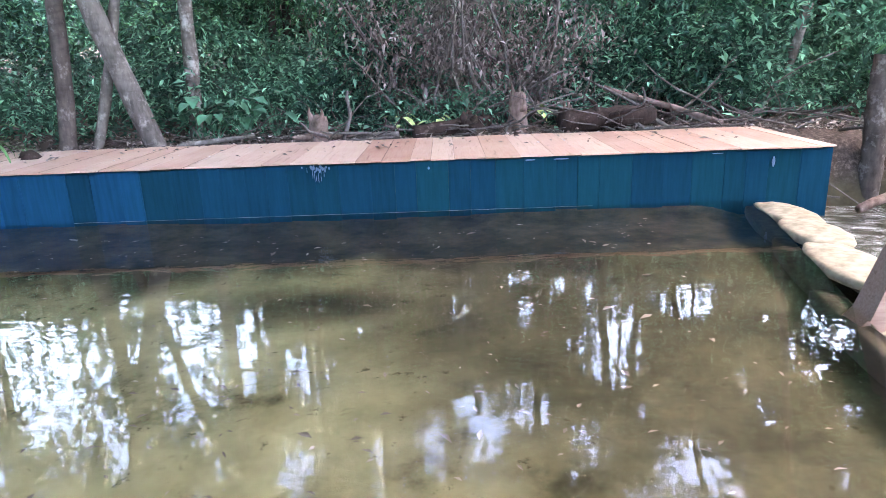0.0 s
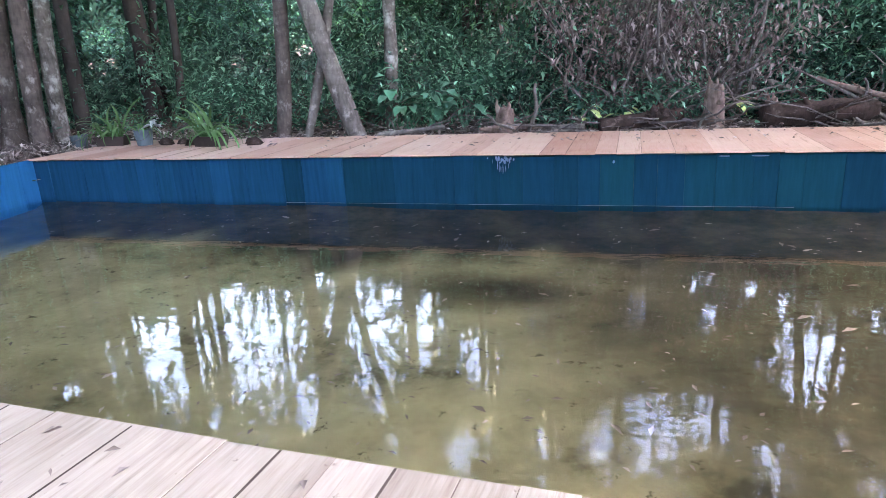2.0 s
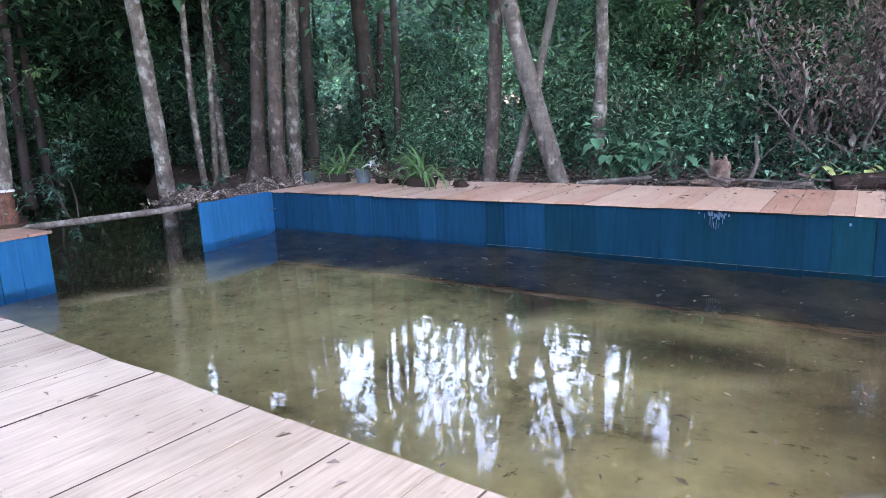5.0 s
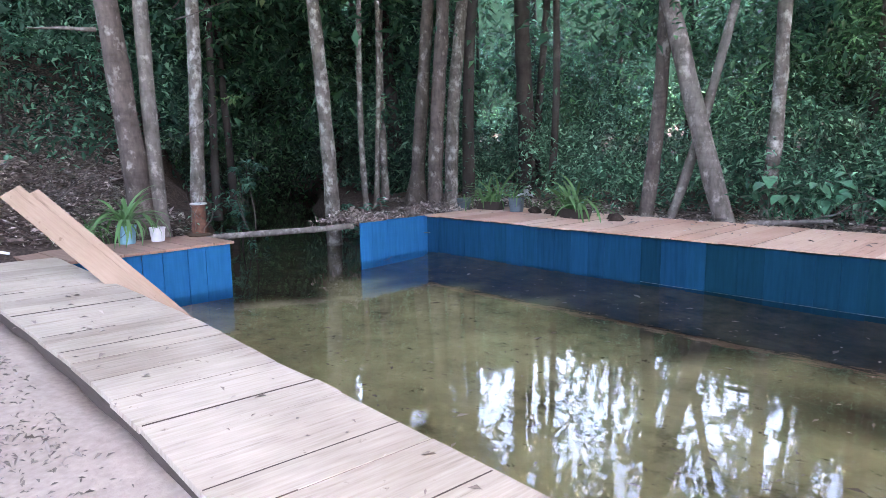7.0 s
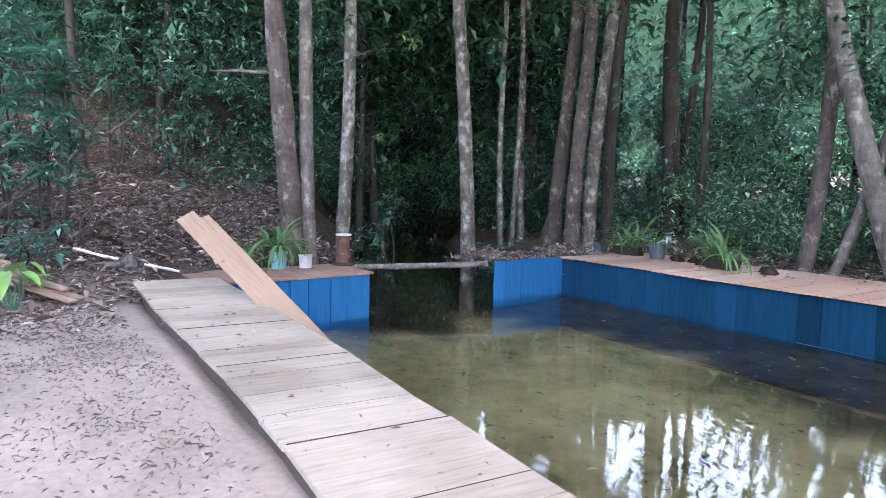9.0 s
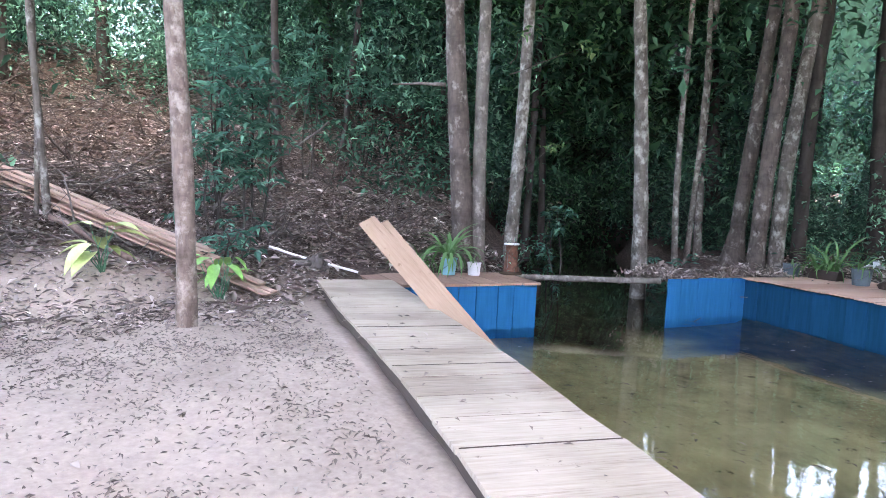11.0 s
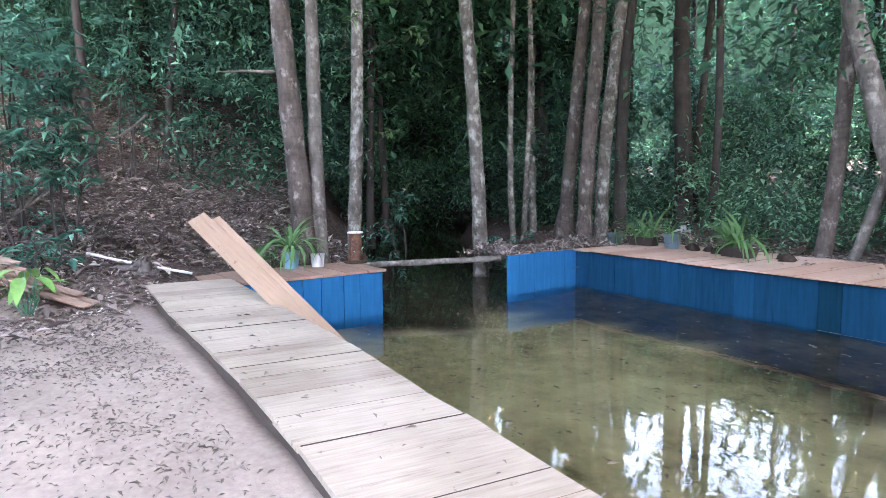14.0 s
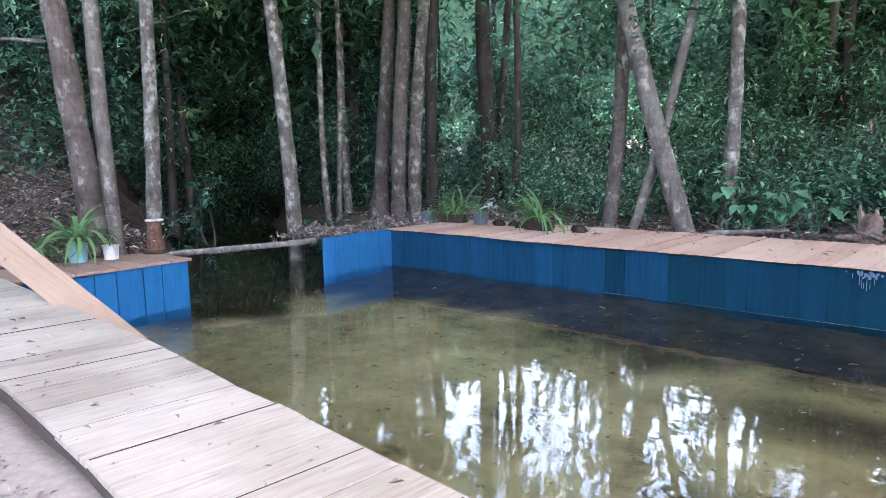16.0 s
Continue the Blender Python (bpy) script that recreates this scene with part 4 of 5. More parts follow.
# ---------------------------------------------------------------- potted and broad-leaved plants
def blade_data(L, w, arch, seed, start=82):
    """A strap leaf from the origin outwards along x, arching over."""
    V, F, n = [], [], 7
    x = z = 0.0
    for i in range(n + 1):
        u = i / n
        half = w * 0.5 * (0.55 + 0.9 * u) * (1 - u ** 3) + 0.001
        V += [(x, -half, z + half * 0.25), (x, 0, z), (x, half, z + half * 0.25)]
        a = radians(start) - arch * u * 1.6
        x, z = x + L / n * math.cos(a), z + L / n * math.sin(a)
        if i < n:
            k = 3 * i
            F += [(k, k + 1, k + 4, k + 3), (k + 1, k + 2, k + 5, k + 4)]
    return V, F


def blades(material):
    """Four shapes of one strappy leaf, from upright to drooping."""
    meshes = []
    for k in range(4):
        v, f = blade_data(0.5, 0.028, radians(50 + 18 * k), k, 82 - 11 * k)
        me = bpy.data.meshes.new("leaf")
        me.from_pydata(v, [], f)
        me.materials.append(material)
        me.shade_smooth()
        meshes.append(me)
    return meshes


BLADES, DRY_BLADES = blades(LEAF_POT), blades(LEAF_DRY)


def strap_leaves(parent, place, n, size, seed, meshes=BLADES):
    g = np.random.default_rng(seed)
    for k in range(n):
        ob = new("leaf", meshes[int(g.integers(0, 4))])
        ob.parent = parent
        s = size * g.uniform(0.6, 1.2)
        ob.matrix_local = Matrix.Translation(Vector(place) + Vector((g.normal(0, 0.025), g.normal(0, 0.025), 0))) @ Matrix.Rotation(g.uniform(0, 6.28), 4, "Z") @ Matrix.Rotation(g.normal(0, 0.2), 4, "X") @ Matrix.Diagonal((s, s, s, 1))


def lathe(profile, seg=20):
    bm = bmesh.new()
    rings = [[bm.verts.new((r * math.cos(2 * math.pi * k / seg), r * math.sin(2 * math.pi * k / seg), z)) for k in range(seg)] for r, z in profile]
    for a, b in zip(rings, rings[1:]):
        for k in range(seg):
            bm.faces.new((a[k], a[(k + 1) % seg], b[(k + 1) % seg], b[k]))
    bm.faces.new(rings[0][::-1])
    return bm


SOIL = plain("dark_potting_soil", (0.05, 0.035, 0.025), 0.95, 0.1)


def soil(parent, r, z):
    bm = bmesh.new()
    bmesh.ops.create_circle(bm, cap_ends=True, segments=16, radius=r)
    for v in bm.verts:
        v.co.z = z
    part("soil", bm, SOIL, parent)


def bucket(name, place, r0, r1, h, material, label, leaves=0, size=0.6, seed=0, handle=True, rim=0.006):
    t = thing(name, place, label, "plant pot")
    pot = part("pot", lathe([(r0, 0), (r0 + (r1 - r0) * 0.3, h * 0.3), (r1 * 0.985, h - 0.02), (r1 + rim, h - 0.018), (r1 + rim, h), (r1 - 0.008, h), (r1 - 0.012, h - 0.03)]), material, t, smooth=False)
    soil(pot, r1 - 0.011, h - 0.03)
    if handle:
        p = [Vector((r1 * math.cos(a) * 1.03, -r1 * 0.9 * math.sin(a) * 0.9 - 0.01, h - 0.03 - 0.55 * h * math.sin(a))) for a in np.linspace(0, math.pi, 11)]
        tube("handle", p, [0.004] * 11, WIRE, pot, 6)
    if leaves:
        strap_leaves(t, (0, 0, h - 0.04), leaves, size, seed)
    return t


WIRE = plain("dark_wire", (0.05, 0.05, 0.055), 0.4, 0.5, metal=0.6)
BUCKET_BLUE = plain("pale_blue_plastic", (0.14, 0.32, 0.4), 0.45, 0.4, 0.12)
BUCKET_WHITE = plain("dirty_white_plastic", (0.5, 0.5, 0.52), 0.5, 0.4, 0.15)
BUCKET_GREY = plain("grey_plastic", (0.07, 0.1, 0.12), 0.5, 0.4, 0.15)
TRAY = plain("dark_brown_plastic", (0.035, 0.025, 0.022), 0.55, 0.35, 0.2)
RUST = plain("rusty_brown_metal", (0.1, 0.045, 0.03), 0.8, 0.3, 0.5, 14)

bucket("flower_bucket", (-0.36, -5.27, 0.695), 0.1, 0.13, 0.26, BUCKET_BLUE, "pale blue plastic bucket with a strappy green plant", 60, 1.55, 1)
bucket("flower_pot", (-0.3, -4.87, 0.695), 0.09, 0.108, 0.2, BUCKET_WHITE, "small white plastic pot with a sparse plant", 9, 0.55, 2, handle=False)
bucket("flower_pot", (-0.5, -5.75, 0.695), 0.07, 0.09, 0.15, BUCKET_GREY, "small grey pot behind the blue bucket", 34, 1.15, 3, handle=False)


def tall_can():
    t = thing("tall_can", (-0.42, -4.18, 0.695), "tall rusty brown can with a pale lid and twigs", "can")
    part("body", lathe([(0.125, 0), (0.13, 0.02), (0.115, 0.2), (0.1, 0.26), (0.1, 0.46), (0.108, 0.47), (0.095, 0.472)]), RUST, t)
    part("lid", lathe([(0.0, 0.475), (0.125, 0.478), (0.13, 0.49), (0.12, 0.5), (0.001, 0.502)]), BUCKET_WHITE, t, "pale dished lid")
    g = np.random.default_rng(3)
    for k in range(6):
        a = g.uniform(0, 6.28)
        b = Vector((0.12 * math.cos(a), 0.12 * math.sin(a), 0.02))
        e = b + Vector((g.normal(0, 0.12), g.normal(0, 0.12), g.uniform(0.35, 0.75)))
        tube("twig", bent(b, e, 5, 0.05, k), [0.006, 0.006, 0.005, 0.004, 0.003, 0.002], TWIG, t, 5)
    leaf_mesh("leaves", g.normal(0, 1, (90, 3)) * (0.16, 0.16, 0.14) + (0, 0.08, 0.3), 0.07, LEAF, 4, parent=t)
    part("base_stones", lathe([(0.19, 0), (0.2, 0.02), (0.15, 0.045), (0.0, 0.05)], 9), SOIL, t)


tall_can()
bucket("flower_bucket", (1.0, 1.7, 0.695), 0.13, 0.165, 0.28, BUCKET_GREY, "grey plastic bucket with a pale leafy plant", 16, 1.1, 5)
bucket("flower_pot", (-0.6, 1.85, 0.62), 0.12, 0.16, 0.26, BUCKET_GREY, "round grey pot at the end of the planks", 7, 0.7, 6, handle=False)
litter("pale_leaves", 14, 0.2, lambda g: (1.28 + g.normal(0, 0.04), 1.72 + g.normal(0, 0.04), 0.95 + g.uniform(0, 0.2)), plain("pale_grey_leaf", (0.5, 0.55, 0.58), 0.5), 9, "pale grey-blue leaves beside the bucket")


def trough(place, turn, L, w, h, label, leaves, size, seed):
    t = thing("plant_trough", place, label, "plant trough", turn=turn)
    bm = bmesh.new()
    a = [bm.verts.new((sx * L * k, sy * w * k, z)) for z, k in ((0, 0.42), (h, 0.5)) for sx, sy in ((-1, -1), (1, -1), (1, 1), (-1, 1))]
    b = [bm.verts.new((sx * L * 0.47, sy * w * 0.44, h)) for sx, sy in ((-1, -1), (1, -1), (1, 1), (-1, 1))]
    c = [bm.verts.new((sx * L * 0.46, sy * w * 0.42, h - 0.03)) for sx, sy in ((-1, -1), (1, -1), (1, 1), (-1, 1))]
    bm.faces.new(a[:4][::-1])
    for k in range(4):
        n = (k + 1) % 4
        bm.faces.new((a[k], a[n], a[4 + n], a[4 + k]))
        bm.faces.new((a[4 + k], a[4 + n], b[n], b[k]))
        bm.faces.new((b[k], b[n], c[n], c[k]))
    tray = part("tray", bm, TRAY, t)
    part("soil", add_box(bmesh.new(), (-L * 0.45, -w * 0.4, h * 0.4), (L * 0.45, w * 0.4, h - 0.025)), SOIL, tray)
    for k in range(3):
        strap_leaves(t, ((k - 1) * L * 0.25, 0, h - 0.03), leaves // 3, size, seed + k)
    return t


trough((0.28, 1.72, 0.695), 8, 0.62, 0.24, 0.17, "dark brown trough of strappy green plants on the planks", 39, 1.7, 20)
trough((2.58, 1.42, 0.695), -6, 0.62, 0.24, 0.17, "dark brown trough with a large strappy plant", 54, 1.65, 30)
for _k, (_x, _y, _r) in enumerate([(1.42, 1.75, 0.1), (1.75, 1.8, 0.08), (3.35, 1.55, 0.1), (2.05, 1.6, 0.08), (3.15, 1.75, 0.07)]):
    _t = thing("soil_clump", (_x, _y, 0.69), "brown root clump lying on the planks", "clump")
    tube("clump", [(0, 0, 0), (0, 0, _r * 0.5), (0.02, 0, _r), (0.02, 0.01, _r * 1.3)], [_r * 1.3, _r * 1.2, _r * 0.8, _r * 0.2], REDWOOD, _t, 10, 0.3, _k)
    strap_leaves(_t, (0, 0, _r), 4, 0.5, 60 + _k)


def heart_leaf(L, w):
    """A broad pointed leaf along x with a folded midrib."""
    n, V, F = 6, [], []
    for i in range(n + 1):
        u = i / n
        half = w * 0.5 * math.sin(math.pi * min(1, u * 0.92 + 0.1)) ** 0.75 * (1.15 - 0.45 * u) + 0.002
        z = -0.35 * L * u * u
        V += [(L * u, -half, z + half * 0.35), (L * u, 0, z), (L * u, half, z + half * 0.35)]
        if i < n:
            k = 3 * i
            F += [(k, k + 1, k + 4, k + 3), (k + 1, k + 2, k + 5, k + 4)]
    me = bpy.data.meshes.new("leaf")
    me.from_pydata(V, [], F)
    me.shade_smooth()
    return me


LEAF_TARO = plain("broad_bluish_green_leaf", (0.055, 0.19, 0.115), 0.4, 0.45, 0.4, 5)
LEAF_LIME = plain("broad_lime_green_leaf", (0.42, 0.52, 0.2), 0.45, 0.4, 0.35, 6)
HEART_TARO, HEART_LIME, HEART_DARK = heart_leaf(0.42, 0.3), heart_leaf(0.42, 0.2), heart_leaf(0.4, 0.17)
HEART_TARO.materials.append(LEAF_TARO)
HEART_LIME.materials.append(LEAF_LIME)
HEART_DARK.materials.append(plain("broad_fresh_green_leaf", (0.16, 0.36, 0.1), 0.4, 0.45, 0.4, 5))


def broad_plant(place, n, h, mesh, label, seed, spread=0.25, size=1.0, name="broad_leaved_plant"):
    t = thing(name, place, label, "plant")
    g = np.random.default_rng(seed)
    for k in range(n):
        a, hh = 6.28 * k / n + g.normal(0, 0.3), h * g.uniform(0.45, 1.1)
        e = Vector((math.cos(a) * spread * g.uniform(0.3, 1), math.sin(a) * spread * g.uniform(0.3, 1), hh))
        stalk = tube("stalk", bent((0, 0, -0.05), e, 5, 0.04, k), [0.009, 0.008, 0.007, 0.006, 0.005, 0.004], LEAF_TARO, t, 5)
        ob = new("leaf", mesh)
        ob.parent = stalk
        s = size * g.uniform(0.7, 1.2)
        ob.matrix_local = Matrix.Translation(e) @ Matrix.Rotation(a, 4, "Z") @ Matrix.Rotation(g.uniform(-0.3, 0.5), 4, "Y") @ Matrix.Diagonal((s, s, s, 1))
    return t


for _k, (_x, _y) in enumerate([(5.55, 3.35), (6.1, 3.3), (6.55, 3.5), (5.85, 3.7), (5.2, 3.6)]):
    broad_plant((_x, _y, float(ground_height(_x, _y))), 9, 0.75, HEART_TARO, "broad-leaved green plant at the forest edge", 40 + _k, 0.45, 0.72)
for _k, (_x, _y) in enumerate([(8.75, 3.5), (11.1, 3.6), (9.4, 3.6)]):
    broad_plant((_x, _y, float(ground_height(_x, _y))), 7, 0.4, HEART_LIME, "young lime-green plant by the dead branches", 50 + _k, 0.15, 0.7)
broad_plant((0.65, -10.0, float(ground_height(0.65, -10.0))), 11, 0.5, HEART_LIME, "pale lime-green broad-leaved plant below the timber stack", 60, 0.22)
broad_plant((0.95, -8.66, 0.55), 15, 0.5, HEART_DARK, "green broad-leaved plant behind the bank tree", 61, 0.25, 0.72)
withered = thing("withered_plant", (1.45, -11.15, float(ground_height(1.45, -11.15))), "withered brown strappy plant on the sandy bank", "plant")
strap_leaves(withered, (0, 0, 0), 11, 1.0, 66, DRY_BLADES)


def sapling(place, h, sprays, label, seed, spread=0.5, size=0.15):
    """Thin stems with side shoots, each carrying a drooping spray of paired narrow leaves."""
    t = thing("sapling", place, label, "sapling")
    g = np.random.default_rng(seed)
    nodes, stems = [], 3
    for k in range(stems):
        e = Vector((g.normal(0, spread * 0.35), g.normal(0, spread * 0.35), h * g.uniform(0.7, 1.05)))
        p = bent((g.normal(0, 0.1), g.normal(0, 0.1), -0.1), e, 8, 0.1, seed + k)
        tube("stem", p, [0.026 - 0.0026 * i for i in range(9)], BARK_FAR, t, 6, 0.05, k)
        nodes += p[3:]
    pts, shoots = [], []
    for k in range(sprays):
        q = nodes[int(g.integers(0, len(nodes)))]
        a, L = g.uniform(0, 6.28), spread * g.uniform(0.5, 1.3)
        e = q + Vector((L * math.cos(a), L * math.sin(a), g.normal(0.0, 0.15)))
        mid = (q + e) / 2 + Vector((0, 0, 0.12 * L))
        shoots.append(([q, mid, e], [0.006, 0.004, 0.002], 4))
        for u in np.linspace(0.35, 1.0, 7):
            c = q.lerp(mid, u * 2) if u < 0.5 else mid.lerp(e, u * 2 - 1)
            pts += [tuple(c + Vector((g.normal(0, 0.02), g.normal(0, 0.02), 0))) for _ in range(2)]
    for p, r, seg in shoots:
        tube("shoot", p, r, BARK_FAR, t, seg)
    leaf_mesh("leaves", np.array(pts), size, LEAF_SAP, seed, droop=0.25, width=0.3, parent=t, tilt=0.3)
    return t


LEAF_SAP = leafy("narrow_bluish_green_leaves", (0.03, 0.13, 0.1), (0.075, 0.26, 0.19), (0.18, 0.44, 0.32), 0.4)
for _k, (_x, _y, _h, _n) in enumerate([(-1.5, -8.2, 3.7, 90), (-2.1, -8.75, 3.6, 55), (-1.2, -8.7, 1.6, 16), (-5.6, -8.6, 3.4, 40), (-5.2, -6.9, 3.2, 40), (-4.6, -13.2, 2.4, 20), (-6.3, -5.6, 3.0, 30), (0.0, -8.5, 0.7, 10), (-3.0, -2.2, 2.2, 18), (-3.2, 0.6, 1.2, 20), (-2.9, 1.0, 0.9, 18)]):
    sapling((_x, _y, float(ground_height(_x, _y))), _h, _n, "slender green sapling with drooping narrow leaves", 70 + _k)

# ---------------------------------------------------------------- timber, poles and the weir
def leaning_plank(foot, top, w, skew, label):
    """A board from its foot to its top end, its broad face turned to the bank; skew: how far the sawn end slopes."""
    t = thing("leaning_plank", foot, label, "plank")
    d = Vector(top) - Vector(foot)
    L, a = d.length, d.normalized()
    side = a.cross(Vector((0.96, -0.26, 0.1))).normalized()
    m = Matrix((side, a.cross(side), a)).transposed().to_4x4()
    bm = bmesh.new()
    add_box(bm, (-w / 2, -0.016, 0), (w / 2, 0.016, L), bevel=0.004)
    for v in bm.verts:
        if v.co.z > L - 0.05:
            v.co.z += skew * v.co.x / w - 0.5 * abs(v.co.x) * abs(v.co.x) / w
    part("board", bm, PLANK, t).matrix_local = m
    return t


leaning_plank((4.54, -5.43, -0.58), (1.24, -6.79, 1.56), 0.235, -0.1, "pale sawn plank leaning on the deck edge")
leaning_plank((4.42, -5.44, -0.6), (1.17, -6.93, 1.6), 0.22, -0.06, "second pale sawn plank leaning behind the first")


def timber_stack():
    t = thing("timber_stack", (1.0, -7.98, 0.56), "stack of long brown sawn boards lying up the slope", "timber")
    g = np.random.default_rng(2)
    a, b = Vector((0, 0, 0.03)), Vector((-4.29, -5.0, 1.62))
    d = (b - a).normalized()
    side = Vector((0, 0, 1)).cross(d).normalized()
    up = d.cross(side)
    for row in range(5):
        for k in range(2):
            L = 7.0 * g.uniform(0.85, 1.03)
            o = a + d * (g.uniform(0.0, 0.35) + 0.24 * row) + side * ((k - 0.5) * 0.15 + g.normal(0, 0.02)) + up * (0.02 + row * 0.05)
            m = Matrix((d, side, up)).transposed().to_4x4()
            m.translation = o
            ob = part("board", add_box(bmesh.new(), (0, -0.062, -0.013), (L, 0.062, 0.013), bevel=0.003), STACK, t)
            ob.matrix_local = m @ Matrix.Rotation(g.normal(0, 0.008), 4, "Z") @ Matrix.Rotation(g.normal(0, 0.003), 4, "Y")


timber_stack()
log("loose_board", (0.55, -9.1, 0.72), (-1.1, -10.9, 1.4), 0.05, 0.045, DEADWOOD, "old grey pole lying below the timber stack", 21, "pole")
log("creek_pole", (-0.9, -4.0, 0.58), (0.02, -1.62, 0.64), 0.05, 0.055, BARK_PALE, "bare pale pole laid across the creek mouth", 23, "pole")
PVC = plain("white_plastic_pipe", (0.7, 0.7, 0.7), 0.4, 0.4, 0.08)
log("white_pipe", (-0.1, -6.75, 0.76), (-0.62, -7.98, 1.07), 0.018, 0.018, PVC, "thin white plastic pipe lying on the litter", 24, "pipe")
stump("root_clump", (-0.25, -7.35, 0.76), 0.28, 0.15, "dark dry root clump beside the deck", 31, TWIG)
log("fallen_log", (-1.6, -8.8, 1.55), (-2.4, -6.9, 3.1), 0.028, 0.018, TWIG, "bent grey dead limb over the slope", 33)

SACK = plain("pale_woven_sack", (0.24, 0.21, 0.16), 0.9, 0.15, 0.35, 9)
SACK_WET = plain("soaked_dark_sack", (0.055, 0.047, 0.034), 0.8, 0.2, 0.3, 12)


def sandbag(a, b, w, h, label, seed, material=SACK):
    """A slumped sack from a to b."""
    t = thing("sandbag", a, label, "sandbag", "sandbags of the weir")
    d = Vector(b) - Vector(a)
    n, seg, V, F = 12, 16, [], []
    g = np.random.default_rng(seed)
    side = Vector((-d.y, d.x, 0)).normalized()
    for i in range(n + 1):
        u = i / n
        s = max(0.05, (math.sin(math.pi * (0.04 + 0.92 * u))) ** 0.4)
        for k in range(seg):
            an = 2 * math.pi * k / seg
            q = abs(math.cos(an)) ** 0.55 * math.copysign(1, math.cos(an))
            zz = abs(math.sin(an)) ** 0.6 * math.copysign(1, math.sin(an))
            V.append(d * u + side * (w * 0.5 * s * q * (1 + g.normal(0, 0.025))) + Vector((0, 0, h * 0.5 + h * 0.5 * s * zz + g.normal(0, 0.003) + 0.006 * math.sin(9 * u + 3 * an))))
    for i in range(n):
        for k in range(seg):
            F.append((i * seg + k, i * seg + (k + 1) % seg, (i + 1) * seg + (k + 1) % seg, (i + 1) * seg + k))
    F += [tuple(range(seg))[::-1], tuple(n * seg + k for k in range(seg))]
    ob = link_mesh("sack", V, F, material, True)
    ob.parent = t


for _k, (_a, _b, _w, _z) in enumerate([((13.62, 0.1), (13.62, -1.1), 0.55, -0.1), ((13.5, -0.85), (13.42, -1.95), 0.6, -0.085), ((13.28, -1.8), (13.12, -3.2), 0.62, -0.09), ((12.95, -3.1), (12.75, -4.3), 0.45, -0.24), ((12.6, -4.2), (12.5, -5.6), 0.45, -0.24), ((12.5, -5.5), (12.5, -7.0), 0.45, -0.24)]):
    sandbag((*_a, _z), (*_b, _z), _w, 0.13, "slumped pale sandbag forming the weir", _k)
for _k, (_a, _b) in enumerate([((13.55, 0.3), (13.2, -1.3)), ((13.2, -1.2), (12.75, -2.9)), ((12.75, -2.8), (12.5, -4.6)), ((12.5, -4.5), (12.45, -6.9))]):
    sandbag((*_a, -0.8), (*_b, -0.8), 0.34, 0.6, "large sunken sandbag at the base of the weir", 20 + _k, SACK_WET)

def foam_material():
    m, nt, b = mat("running_shallow_water", 0.08, 0.5)
    f = noise_tex(nt, 3.2, 7.0, (1, 2.2, 1), rough=0.75)
    nt.links.new(ramp(nt, f, [(0.45, (0.05, 0.045, 0.035)), (0.58, (0.2, 0.21, 0.21)), (0.72, (0.6, 0.63, 0.66))]), b.inputs["Base Color"])
    bump(nt, b, f, 0.5, 0.05)
    return m


FOAM = foam_material()
foam = link_mesh("outflow", [(13.0, -4.2, -0.2), (15.2, -4.0, -0.28), (17, -1.0, -0.34), (30, 0, -0.6), (30, 2, -0.6), (15.5, 0.9, -0.3), (13.7, 0.55, -0.2), (13.5, -0.8, -0.19), (13.2, -2, -0.19)], [(0, 1, 2, 3, 4, 5, 6, 7, 8)], FOAM)
tagged(foam, "shallow white running water below the weir", "water", kind="structure")


def post(name, base, top, w, material, label, seed):
    t = thing(name, base, label, "post")
    d = Vector(top) - Vector(base)
    bm = bmesh.new()
    g = random.Random(seed)
    for i in range(7):
        u = i / 6
        s = w * 0.5 * (1.05 - 0.12 * u)
        for x, y in ((-s, -s), (s, -s), (s, s), (-s, s)):
            bm.verts.new(d * u + Vector((x + g.uniform(-0.008, 0.008), y + g.uniform(-0.008, 0.008), 0)))
    bm.verts.ensure_lookup_table()
    for i in range(6):
        for k in range(4):
            n = (k + 1) % 4
            bm.faces.new([bm.verts[j] for j in (4 * i + k, 4 * i + n, 4 * i + 4 + n, 4 * i + 4 + k)])
    bm.faces.new([bm.verts[24 + k] for k in range(4)])
    bmesh.ops.bevel(bm, geom=[e for e in bm.edges if e.calc_face_angle(0) > 0.8], offset=0.012, segments=2, affect="EDGES")
    part("shaft", bm, material, t)
    return t


post("weir_post", (12.52, -3.6, -0.7), (12.95, -3.66, 0.72), 0.24, STACK, "thick square wooden post at the end of the weir", 3)
tree("dead_tree", (15.62, 1.2, -0.3), (0.01, 0.015), 0.165, BARK_RED, "broken reddish trunk standing beyond the weir", height=2.05, crown=0, seed=41, flare=1.2, taper=0.85, sway=0.02)

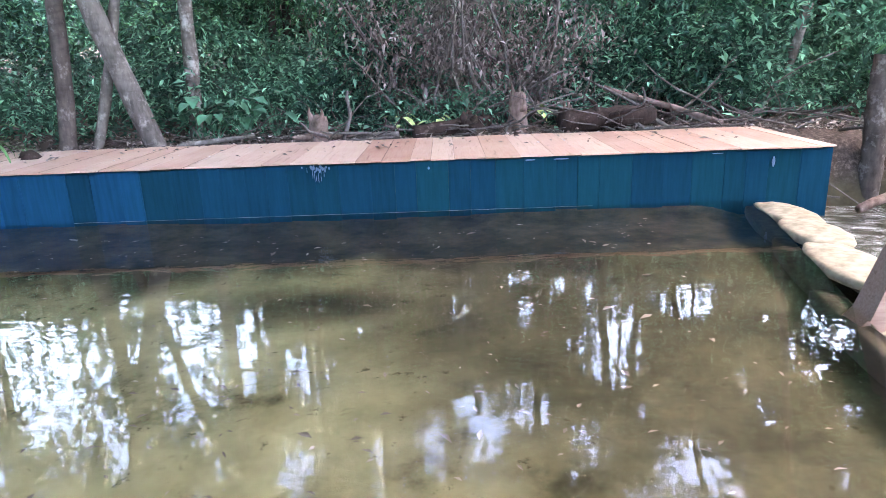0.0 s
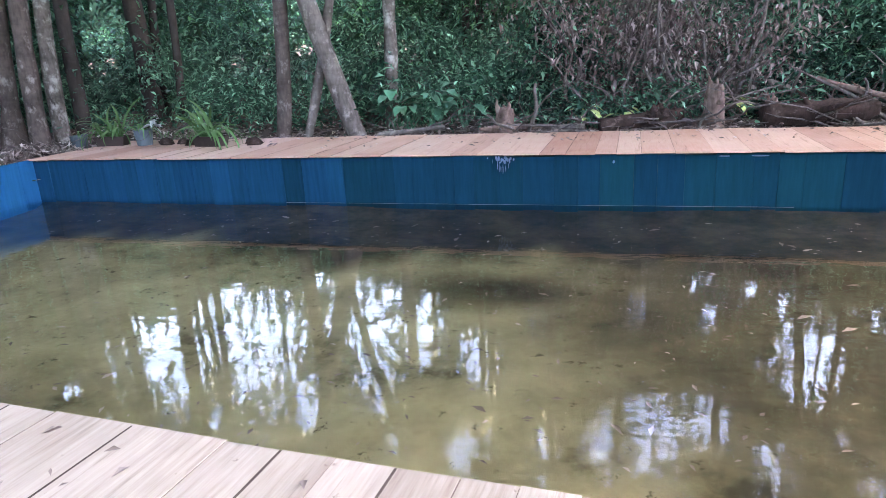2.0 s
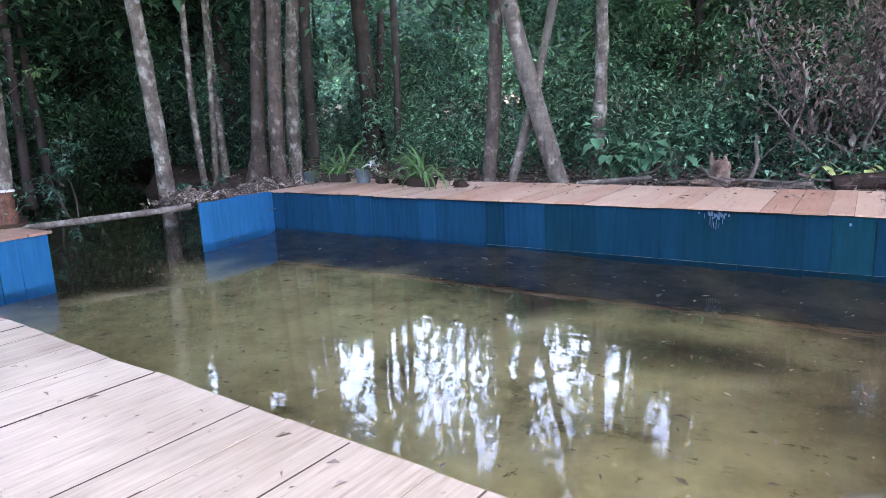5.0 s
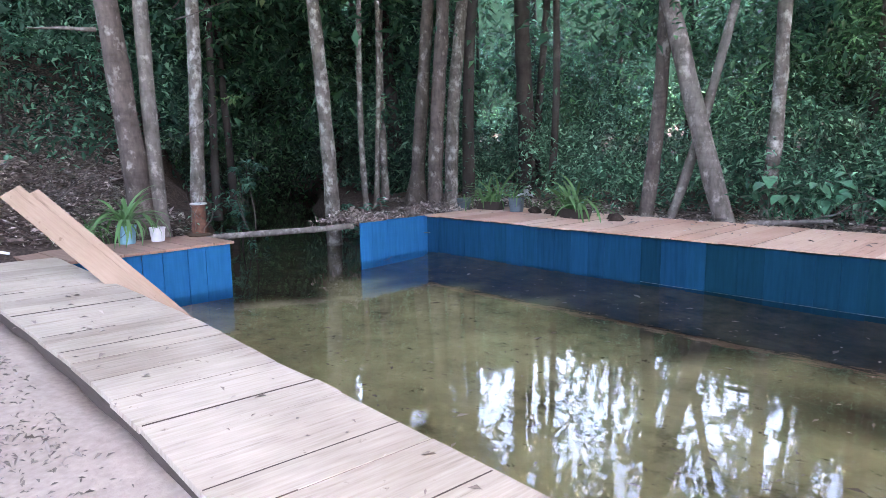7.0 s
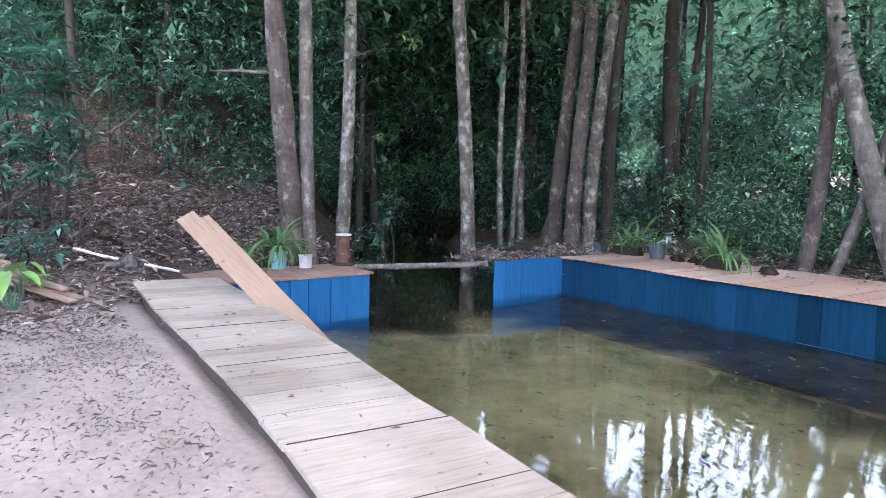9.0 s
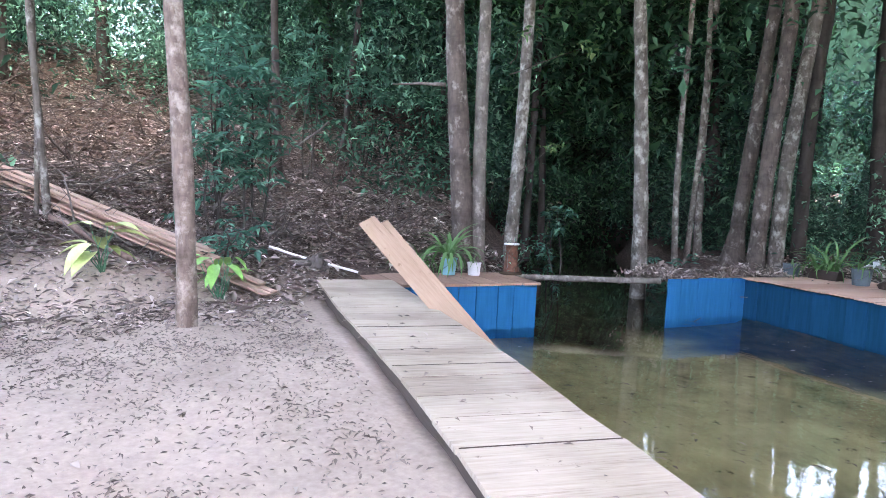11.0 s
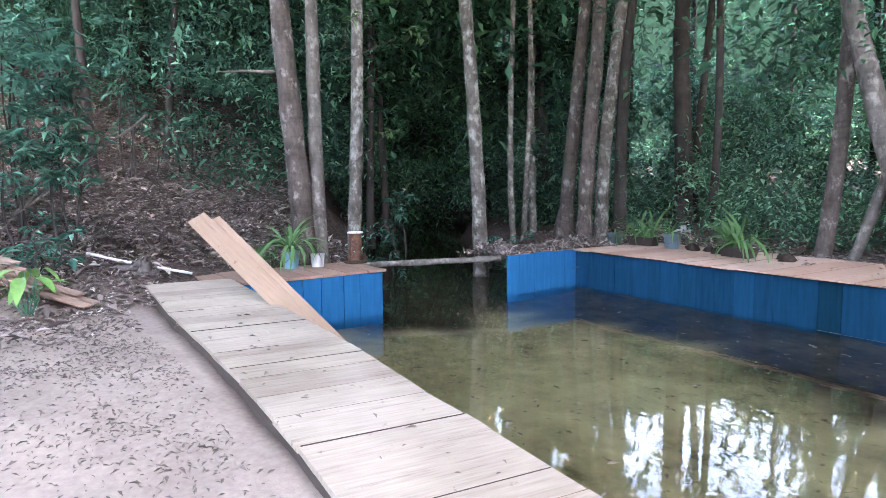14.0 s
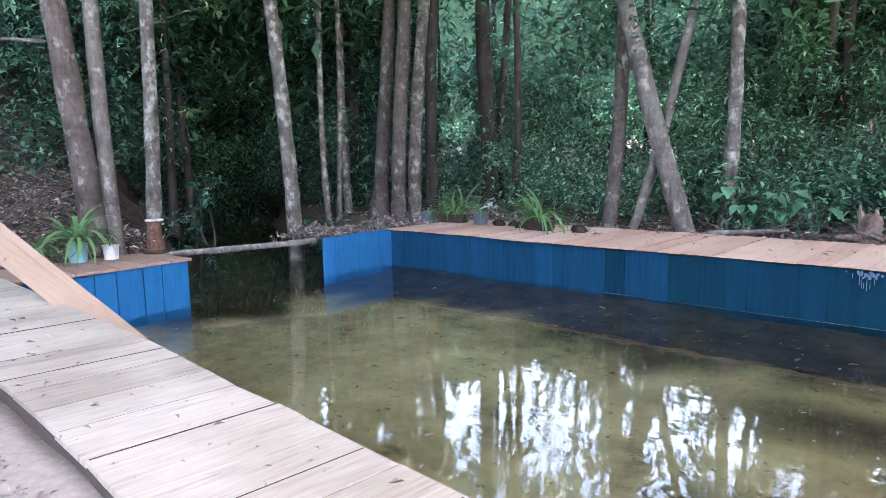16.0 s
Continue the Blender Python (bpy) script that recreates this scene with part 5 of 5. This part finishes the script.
DRIP = plain("white_paint_drips", (0.1, 0.16, 0.24), 0.6, 0.2, 0.7, 30)
_n = bpy.data.objects["wall_north"]
_g = np.random.default_rng(31)
SPLASH = [(7.86 + _g.normal(0, 0.09), 0.64 - abs(_g.normal(0, 0.05)), _g.uniform(0.01, 0.035), _g.uniform(0.02, 0.07)) for _ in range(22)] + [(7.86 + _g.normal(0, 0.08), 0.6 - _g.uniform(0, 0.12), _g.uniform(0.006, 0.011), _g.uniform(0.06, 0.16)) for _ in range(9)]
for _k, (_x, _z, _w, _h) in enumerate(SPLASH + [(9.3, 0.57, 0.03, 0.04), (13.72, 0.5, 0.04, 0.14), (10.6, 0.63, 0.14, 0.02), (11.0, 0.63, 0.2, 0.02), (13.0, 0.63, 0.16, 0.015)]):
    part("paint_drip", lathe([(0.001, 0), (0.4, 0.0), (0.5, 0.004), (0.45, 0.008), (0.001, 0.01)], 9), DRIP, _n).matrix_local = Matrix.Translation((_x, -0.024, _z)) @ Matrix.Rotation(radians(90), 4, "X") @ Matrix.Diagonal((_w, _h, 0.7, 1))

bm = bmesh.new()
for _k in range(22):
    _a = 4.6 + _k * 0.31
    add_box(bm, (_a, 0, -0.004), (_a + 0.31, 0.003, rng.uniform(0.001, 0.004)))
scum = part("waterline_scum", bm, plain("pale_waterline_scum", (0.11, 0.135, 0.155), 0.6, 0.2, 0.6, 3), _n)
scum.matrix_local = Matrix.Translation((0, -0.026, 0))


def side_branch(t, a, b, r, leaves, seed):
    """A thin branch with a few bright leaves, given by world places."""
    off = t.matrix_world.translation
    a, b = Vector(a) - off, Vector(b) - off
    p = bent(a, b, 6, 0.06, seed)
    bough = tube("branch", p, [r * (1 - 0.12 * i) for i in range(7)], BARK_PALE, t, 6, 0.05, seed)
    if leaves:
        g = np.random.default_rng(seed)
        leaf_mesh("leaves", g.normal(0, 1, (leaves, 3)) * (0.12, 0.16, 0.06) + tuple(b), 0.13, LEAF_POT, seed, parent=bough)


side_branch(creek_tree, (-2.15, -3.55, 2.25), (-1.24, -3.14, 2.87), 0.012, 26, 1)
side_branch(creek_tree, (-2.2, -3.6, 4.2), (-0.74, -2.85, 4.5), 0.014, 22, 2)
side_branch(creek_tree, (-2.2, -3.6, 4.4), (-1.19, -3.76, 4.75), 0.014, 20, 3)
side_branch(pier_tree, (-0.98, -5.24, 3.7), (-1.41, -6.02, 3.7), 0.035, 0, 4)
